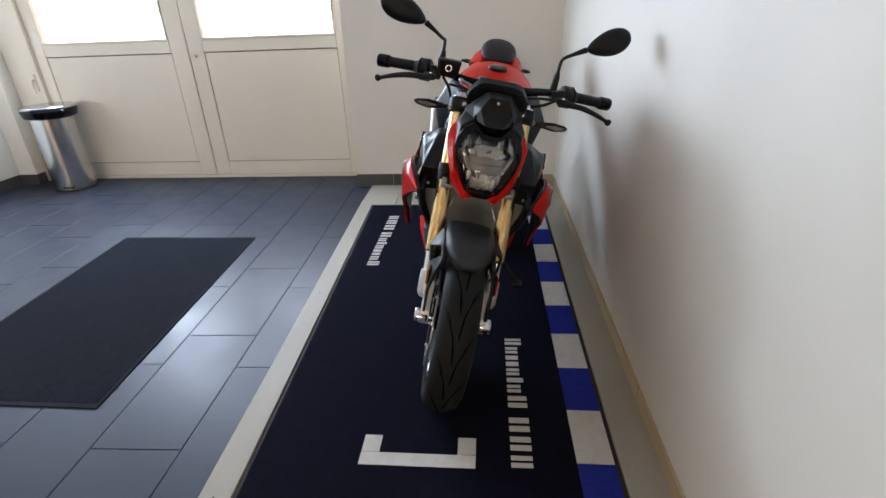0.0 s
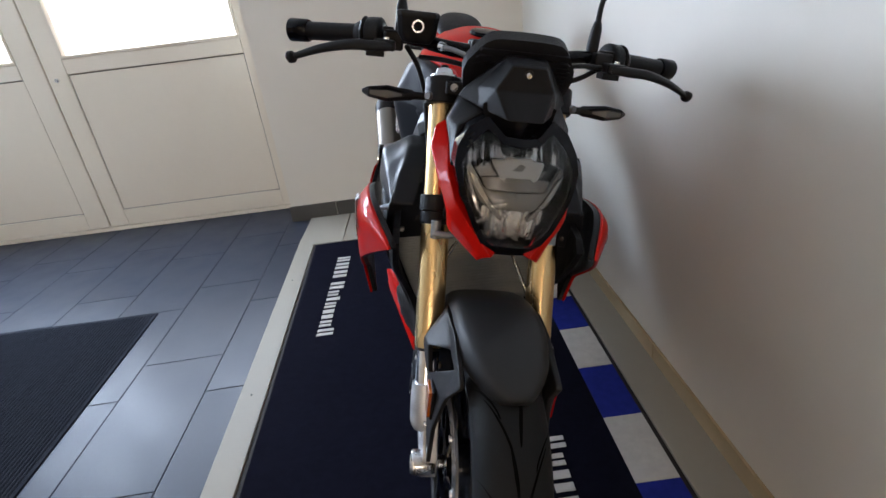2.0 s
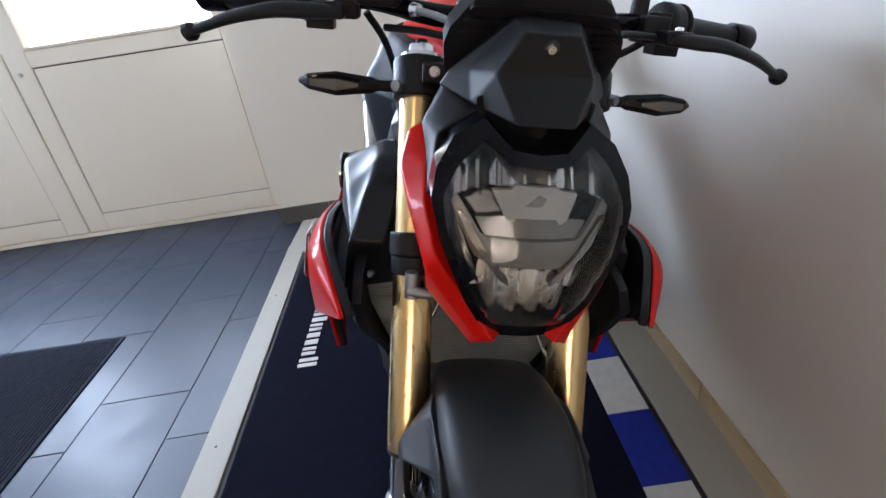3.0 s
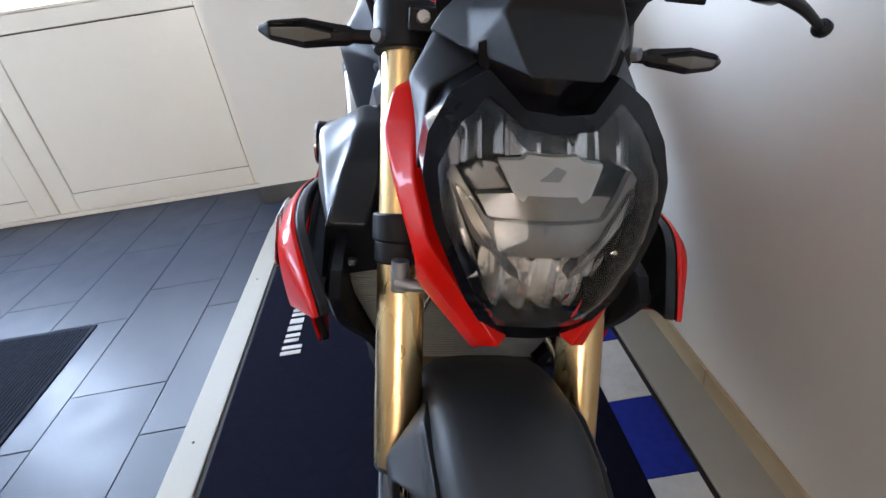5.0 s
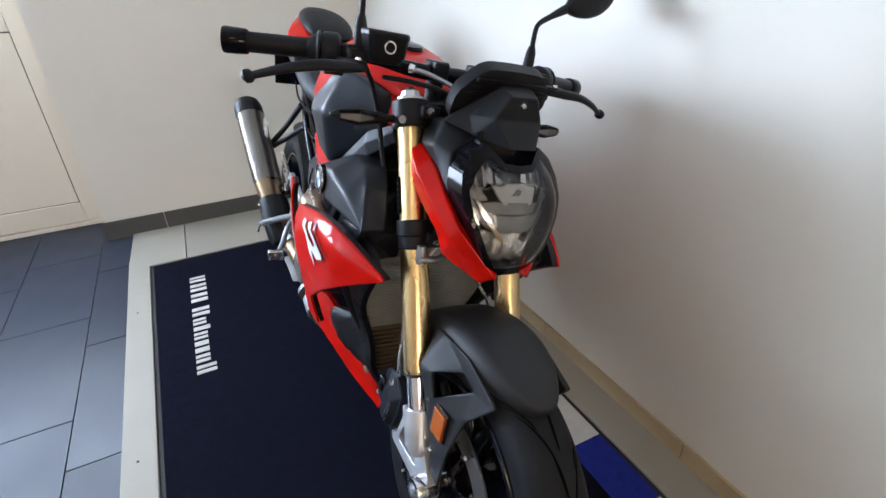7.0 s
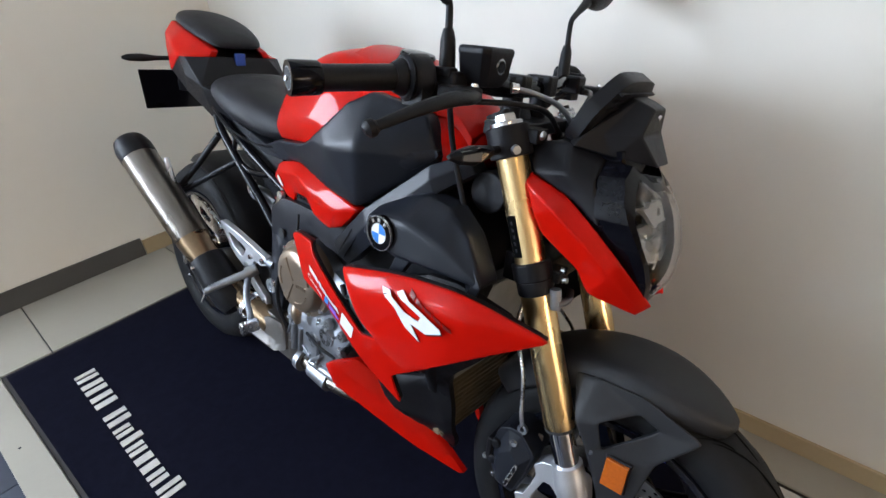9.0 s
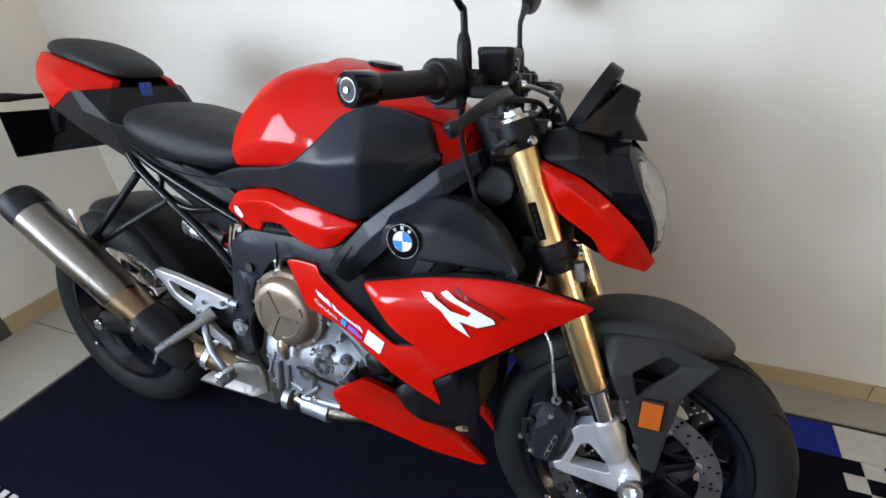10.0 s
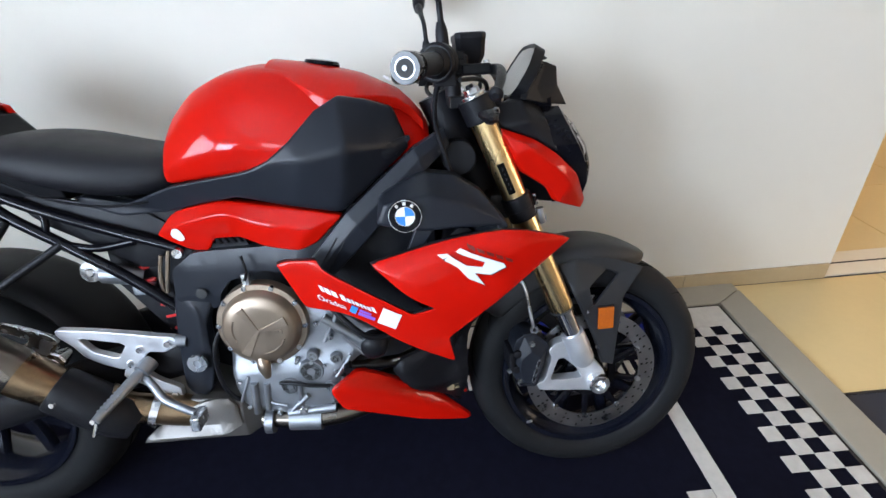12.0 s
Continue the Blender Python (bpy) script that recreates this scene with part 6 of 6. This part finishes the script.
part("silencer_shield", tube([mp(-0.06), mp(0.0), mp(0.12), mp(0.23), mp(0.245)], [0.036, 0.046, 0.049, 0.047, 0.043], 28, 3, flat=1.10), BLACK, sil, "black heat shield")
for t in (0.06, 0.20):
    part("shield_bolt", bolt(mp(t) + V(-0.050, -0.008, 0.008), (-1, 0, 0.2), 0.006, 0.006), BRIGHT, sil)

# side stand
part("side_stand", tube([(0.125, 0.82, 0.330), (0.155, 0.80, 0.26), (0.225, 0.775, 0.130), (0.290, 0.755, 0.066)], [0.013, 0.012, 0.011, 0.011], 12, 4), BLACK, bike, "black side stand")
part("stand_foot", box((0.296, 0.752, 0.0640), (0.045, 0.055, 0.008), rot=Matrix.Rotation(radians(-12.5), 4, "Y")), BLACK, bike, bevel=0.002)

# swingarm, hugger, shock
for s in (-1, 1):
    sw = [[V(s * (x + px), y + 0, z + q) for px, q in ((-0.018, -h), (0.018, -h), (0.022, 0), (0.018, h), (-0.018, h), (-0.022, 0))] for x, y, z, h in
          ((0.105, 0.84, 0.455, 0.050), (0.115, 0.98, 0.452, 0.062), (0.125, 1.18, 0.400, 0.055), (0.125, 1.36, 0.335, 0.042), (0.122, 1.50, 0.312, 0.036))]
    arm = part("swingarm", skin(sw), BLACK, bike, "black swingarm", sub=1)
    part("axle_nut", rod((s * 0.135, 1.45, 0.318), (s * 0.156, 1.45, 0.318), 0.019, n=6), BRIGHT, arm, bevel=0.002)
rings = []
for k in range(13):
    a = radians(-98 + 108 * k / 12)
    d = V(0, math.sin(a), math.cos(a))
    w, r = 0.104 - 0.02 * ramp(k / 12, 0.8, 1.0), 0.345 + 0.030 * math.sin(math.pi * k / 12)
    tops = [V(w * math.sin(f * 1.4) / math.sin(1.4), 0, 0) + V(0, 1.45, 0.318) + d * (r - 0.05 * max(0, abs(f) - 0.55)) for f in [q / 5 for q in range(-5, 6)]]
    rings.append(tops + [p - d * 0.004 for p in reversed(tops)])
part("rear_hugger", skin(rings), BLACK, bike, "matt black rear hugger", sub=1)
shock = part("shock_absorber", rod((-0.045, 0.93, 0.46), (-0.045, 0.985, 0.70), 0.017, n=16), SILVER, bike, "rear shock absorber with a red spring")
coil = [V(-0.045 + 0.030 * math.cos(k * 0.75), 0.936 + 0.00128 * k * 0.75 + 0.030 * math.sin(k * 0.75), 0.485 + 0.00214 * k * 0.75 * 2.2) for k in range(56)]
part("spring", tube(coil, 0.0058, 8, 1), SPRING, shock, "red spring")
part("shock_body", tube([(-0.070, 0.99, 0.625), (-0.085, 1.03, 0.640), (-0.09, 1.06, 0.645)], [0.020, 0.022, 0.020], 16, 2), SILVER, shock)
kn = lathe([(0, 0.022), (-0.006, 0.024), (-0.012, 0.022), (-0.013, 0.010), (-0.016, 0.007)], 1.083, 0.650, 28, x=-0.080)
part("preload_knob", kn, BRIGHT, shock, "silver adjuster knob")
part("shock_joint", box((-0.075, 0.985, 0.600), (0.03, 0.05, 0.024)), SILVER, shock, bevel=0.005)
for pts in ([(-0.105, 0.905, 0.69), (-0.112, 0.915, 0.64), (-0.110, 0.925, 0.60)], [(-0.100, 0.925, 0.68), (-0.104, 0.935, 0.63), (-0.100, 0.935, 0.58)]):
    part("rear_hose", tube(pts, 0.0045, 8, 4), BRONZE, bike)

# subframe
for s in (-1, 1):
    sf = part("subframe_tube", tube([(s * 0.108, 0.872, 0.692), (s * 0.104, 1.02, 0.745), (s * 0.098, 1.16, 0.800), (s * 0.09, 1.25, 0.845)], 0.0105, 12, 4), GLOSSBLACK, bike, "gloss black subframe tube")
    part("subframe_tube", tube([(s * 0.112, 0.905, 0.560), (s * 0.112, 1.00, 0.645), (s * 0.110, 1.10, 0.718), (s * 0.100, 1.205, 0.785), (s * 0.09, 1.25, 0.83)], 0.0115, 12, 4), GLOSSBLACK, bike, "gloss black subframe tube")
    part("cross_brace", tube([(s * 0.108, 1.09, 0.716), (s * 0.106, 1.04, 0.706), (s * 0.106, 0.965, 0.716)], 0.008, 10, 3), GLOSSBLACK, sf)
    part("cross_brace", tube([(s * 0.106, 1.14, 0.735), (s * 0.104, 1.13, 0.765), (s * 0.100, 1.135, 0.79)], 0.007, 10, 3), GLOSSBLACK, sf)
    part("subframe_bolt", bolt((s * 0.120, 0.905, 0.562), (s, 0, 0), 0.009, 0.006), BRIGHT, sf)
    # added black sheet that closes the see-through gap below the seat
    part("tray_gap_filler", panel([(0.90, 0.755), (1.06, 0.800), (1.20, 0.825), (1.16, 0.765), (1.05, 0.700), (0.96, 0.640), (0.915, 0.690)], lambda y, z: 0.088, 0.010, s, 0.05, roll=0.004), BLACK, bike)
hang = part("footrest_hanger", tube([(-0.112, 1.20, 0.776), (-0.150, 1.26, 0.690), (-0.190, 1.300, 0.622)], [0.010, 0.009, 0.009], 10, 4), BLACK, bike, "black rear footrest hanger")
part("hanger_brace", tube([(-0.115, 1.105, 0.722), (-0.150, 1.20, 0.665), (-0.188, 1.295, 0.606)], 0.0085, 10, 4), BLACK, hang)
part("hanger_joint", tube([(-0.175, 1.305, 0.618), (-0.200, 1.300, 0.612), (-0.222, 1.297, 0.608)], [0.014, 0.016, 0.012], 12, 2), BLACK, hang)
part("rear_footrest", tube([(-0.212, 1.270, 0.606), (-0.214, 1.298, 0.650), (-0.214, 1.318, 0.700)], [0.009, 0.011, 0.010], 8, 2, flat=0.7), BRIGHT, hang, "folded silver rear footrest")

# rearset
RS = part("footrest_plate", slab([(1.146, 0.554), (1.067, 0.545), (0.978, 0.530), (0.956, 0.525), (0.910, 0.518), (0.910, 0.495), (0.938, 0.484), (0.970, 0.488), (1.008, 0.452), (1.035, 0.450), (1.073, 0.466), (1.103, 0.486), (1.120, 0.513), (1.146, 0.538)], -0.140, -0.158,
                                 hole=[(1.106, 0.531), (1.012, 0.510), (1.034, 0.478), (1.084, 0.497)]), ALU, bike, "cast aluminium footrest bracket", bevel=0.003)
part("heel_guard", slab([(1.316, 0.584), (1.240, 0.578), (1.198, 0.563), (1.154, 0.543), (1.142, 0.526), (1.162, 0.495), (1.215, 0.507), (1.258, 0.524), (1.296, 0.550), (1.322, 0.566)], -0.152, -0.161, hole=[(1.266, 0.560), (1.240, 0.556), (1.199, 0.537), (1.214, 0.525), (1.263, 0.533)]), BRIGHT, RS, "bright heel guard", bevel=0.002)
nut = lathe([(0.03, 0.012), (0.0, 0.020), (-0.010, 0.023), (-0.014, 0.021), (-0.014, 0.010), (-0.020, 0.009), (-0.020, 0.001)], 1.154, 0.488, 8, x=-0.162)
part("pivot_nut", nut, BRIGHT, RS, bevel=0.0015)
for y, z in ((0.985, 0.496), (1.013, 0.464), (0.926, 0.505)):
    part("bracket_bolt", bolt((-0.158, y, z), (-1, 0, 0), 0.008, 0.006), BRIGHT, RS)
part("mount_arm", slab([(1.030, 0.450), (1.008, 0.458), (0.970, 0.418), (0.926, 0.394), (0.926, 0.368), (0.953, 0.368), (0.996, 0.404), (1.038, 0.432)], -0.140, -0.156), ALU, RS, bevel=0.004)
part("bracket_bolt", bolt((-0.156, 0.939, 0.380), (-1, 0, 0), 0.008, 0.006), BRIGHT, RS)
part("mount_arm", tube([(-0.148, 0.925, 0.507), (-0.142, 0.895, 0.500)], 0.013, 12, 1), SILVER, RS)
peg = part("footrest", tube([(-0.165, 0.985, 0.452), (-0.200, 1.000, 0.440), (-0.270, 1.035, 0.408)], [0.012, 0.0115, 0.009], 10, 4, flat=0.8), SILVER, bike, "silver rider footrest")
part("footrest_feeler", rod((-0.268, 1.035, 0.402), (-0.274, 1.044, 0.376), 0.004, n=8), BRIGHT, peg)
part("footrest_joint", tube([(-0.150, 0.975, 0.462), (-0.176, 0.985, 0.452)], 0.017, 12, 1), SILVER, peg)
for k in range(7):
    t = 0.2 + 0.1 * k
    p = V(-0.200, 1.000, 0.440).lerp(V(-0.270, 1.035, 0.408), t)
    part("footrest_tooth", box(p + V(0, 0, 0.007), (0.004, 0.018, 0.003)), SILVER, peg)
ped = part("brake_pedal", tube([(-0.168, 0.990, 0.440), (-0.190, 0.960, 0.425), (-0.205, 0.935, 0.400), (-0.220, 0.895, 0.388), (-0.235, 0.862, 0.384)], [0.009, 0.0085, 0.0085, 0.008, 0.008], 10, 4), SILVER, bike, "silver brake pedal")
part("pedal_pad", box((-0.245, 0.852, 0.378), (0.045, 0.018, 0.030)), BRIGHT, ped, bevel=0.003)

# seats and tail
seat = part("rider_seat", loft_half([(y, h) for y, h in (
    (0.858, [(0.074, 0.812), (0.090, 0.848), (0.066, 0.882), (0.0, 0.886)]), (0.876, [(0.096, 0.804), (0.112, 0.846), (0.082, 0.886), (0.0, 0.890)]), (0.92, [(0.112, 0.796), (0.127, 0.848), (0.094, 0.890), (0.0, 0.896)]),
    (0.99, [(0.124, 0.794), (0.140, 0.856), (0.108, 0.902), (0.0, 0.908)]), (1.08, [(0.134, 0.812), (0.152, 0.876), (0.116, 0.926), (0.0, 0.934)]), (1.16, [(0.130, 0.846), (0.150, 0.896), (0.112, 0.934), (0.0, 0.944)]),
    (1.21, [(0.110, 0.876), (0.128, 0.906), (0.096, 0.932), (0.0, 0.940)]), (1.232, [(0.070, 0.896), (0.084, 0.910), (0.062, 0.924), (0.0, 0.930)]))]), SEAT, bike, "black vinyl rider seat", sub=2)
part("seat_piping", tube([(-0.098, 0.868, 0.806), (-0.124, 0.93, 0.797), (-0.136, 1.00, 0.800), (-0.146, 1.08, 0.822), (-0.140, 1.16, 0.858)], 0.003, 6, 4), BLACK, seat)
TAIL = {"a": (0.082, 1.262, 0.990), "b": (0.090, 1.262, 0.973), "c": (0.138, 1.345, 0.968), "d": (0.110, 1.478, 0.918), "e": (0.075, 1.580, 0.985), "f": (0.060, 1.556, 1.056), "g": (0.085, 1.420, 1.036), "h": (0.085, 1.351, 1.020),
        "i": (0.124, 1.420, 1.002), "j": (0.092, 1.535, 1.022), "m": (0.135, 1.235, 0.902), "n": (0.148, 1.300, 0.925), "o": (0.112, 1.377, 0.869), "p": (0.100, 1.245, 0.806), "q": (0.070, 1.10, 0.800), "r": (0.090, 1.10, 0.870), "w": (0.144, 1.300, 0.970)}
tb = facets({k: (p[0] - 0.004, p[1], p[2]) for k, p in TAIL.items()}, "bwm wcnm cdon mnop odp mpqr", None, 1, True)
tv = {(round(v.co.x, 3), round(v.co.y, 3), round(v.co.z, 3)): v for v in tb.verts}


def tail_corner(k, s):
    p = (round(s * (TAIL[k][0] - 0.004), 3), TAIL[k][1], TAIL[k][2])
    if p not in tv:
        tv[p] = tb.verts.new(p)
    return tv[p]


for k in ("b m", "m r", "r q", "q p", "p d", "d e", "e f", "f b"):
    u, v = k.split()
    tb.faces.new([tail_corner(u, 1), tail_corner(u, -1), tail_corner(v, -1), tail_corner(v, 1)])
tail = part("tail", tb, BLACK, bike, "black tail section", bevel=0.004, limit=12)
part("pillion_seat", loft_half([(y, h) for y, h in (
    (1.258, [(0.048, 0.992), (0.054, 1.000), (0.040, 1.010), (0.0, 1.012)]), (1.276, [(0.074, 0.994), (0.082, 1.008), (0.060, 1.030), (0.0, 1.034)]), (1.35, [(0.090, 1.014), (0.098, 1.036), (0.072, 1.064), (0.0, 1.068)]),
    (1.44, [(0.084, 1.034), (0.092, 1.056), (0.066, 1.084), (0.0, 1.090)]), (1.53, [(0.058, 1.050), (0.064, 1.068), (0.046, 1.088), (0.0, 1.092)]), (1.565, [(0.028, 1.060), (0.032, 1.068), (0.020, 1.078), (0.0, 1.080)]))]), SEAT, tail, "black pillion seat", sub=2)
for s in (-1, 1):
    part("tail_side", facets(TAIL, "abwch hcig cdi idej gijf jef", (-0.022, 0, 0), s), RED, tail, "glossy red tail side panel", crease=0.45)
    ind = part("rear_indicator", tube([(s * 0.070, 1.575, 0.945), (s * 0.110, 1.585, 0.944), (s * 0.145, 1.590, 0.944), (s * 0.180, 1.598, 0.943), (s * 0.198, 1.602, 0.942)], [0.007, 0.008, 0.013, 0.011, 0.004], 12, 4, flat=0.75), BLACK, bike, "slim black rear indicator")
part("strap_tag", box((-0.004, 1.258, 0.968), (0.030, 0.012, 0.034)), BLUETAG, tail, "small blue tag", bevel=0.004)
plate = part("plate_carrier", tube([(0, 1.48, 0.955), (0, 1.58, 0.945), (0, 1.645, 0.905), (0, 1.665, 0.84)], [0.030, 0.024, 0.022, 0.02], 10, 4), BLACK, bike, "black licence plate carrier")
pb = box((0, 1.668, 0.842), (0.265, 0.006, 0.122), rot=Matrix.Rotation(radians(-14), 4, "X"))
part("plate_board", pb, GLOSSBLACK, plate, "blank black plate board", bevel=0.004)
part("tail_lamp", box((0, 1.572, 1.020), (0.07, 0.016, 0.024)), REDLENS, tail, bevel=0.004)

# ---- floor tiles ----
TW, TL, J = 0.3035, 0.6155, 0.0022


def tile_mesh(w, l, m, name):
    bm = block((0, 0, -0.004), (w, l, 0.0))
    bmesh.ops.bevel(bm, geom=[e for e in bm.edges if all(v.co.z > -0.001 for v in e.verts)], offset=0.0012, segments=1, affect="EDGES")
    me = bpy.data.meshes.new(name)
    bm.to_mesh(me)
    bm.free()
    me.materials.append(m)
    return me


dark = tile_mesh(TW - J, TL - J, DARKTILE, "tile")
cut = tile_mesh(TW - J - 0.090, TL - J, DARKTILE, "tile_cut")
slope = radians(1.7)
for i in range(11):
    for k in range(-18, 6):
        x = -1.352 + TW - TW * i
        y0 = 4.402 + TL * k + (0.413 if i % 2 == 0 else 0.0)
        # turned slightly with the platform's edging
        px = x - math.tan(slope) * (y0 - 4.402) - TW
        if y0 > DY - 0.1 or px < -4.75 or (i == 0 and y0 < 2.9) or (i == 1 and y0 < 1.3):
            continue
        t = new("tile", dark)
        t.parent = floor
        t.location = (px, y0, 0.0)
        t.rotation_euler = (0, 0, slope)
for i in range(3):
    for k in range(15):
        y0 = (2.963 if i == 2 else 3.25) - TL * (k + 1) - (0.2 if i % 2 else 0.0)
        narrow = i == 2 and y0 > 0.9
        t = new("tile", cut if narrow else dark)
        t.parent = floor
        t.location = (-0.445 - TW * (i + 1) + (0.090 if narrow else 0.0), y0, 0.0)
beige = tile_mesh(0.597, 0.597, BEIGETILE, "tile_beige")
half = tile_mesh(0.57, 0.597, BEIGETILE, "tile_beige_cut")
for k in range(8):
    t = new("tile", half)
    t.parent = floor
    t.location = (-0.442, 3.255 - 0.6 * (k + 1), 0.0)
for i in range(6):
    for k in range(9):
        t = new("tile", beige)
        t.parent = floor
        t.location = (WX + 0.165 + 0.6 * i, 3.7 - 0.6 * (k + 1) - 0.13, 0.0)
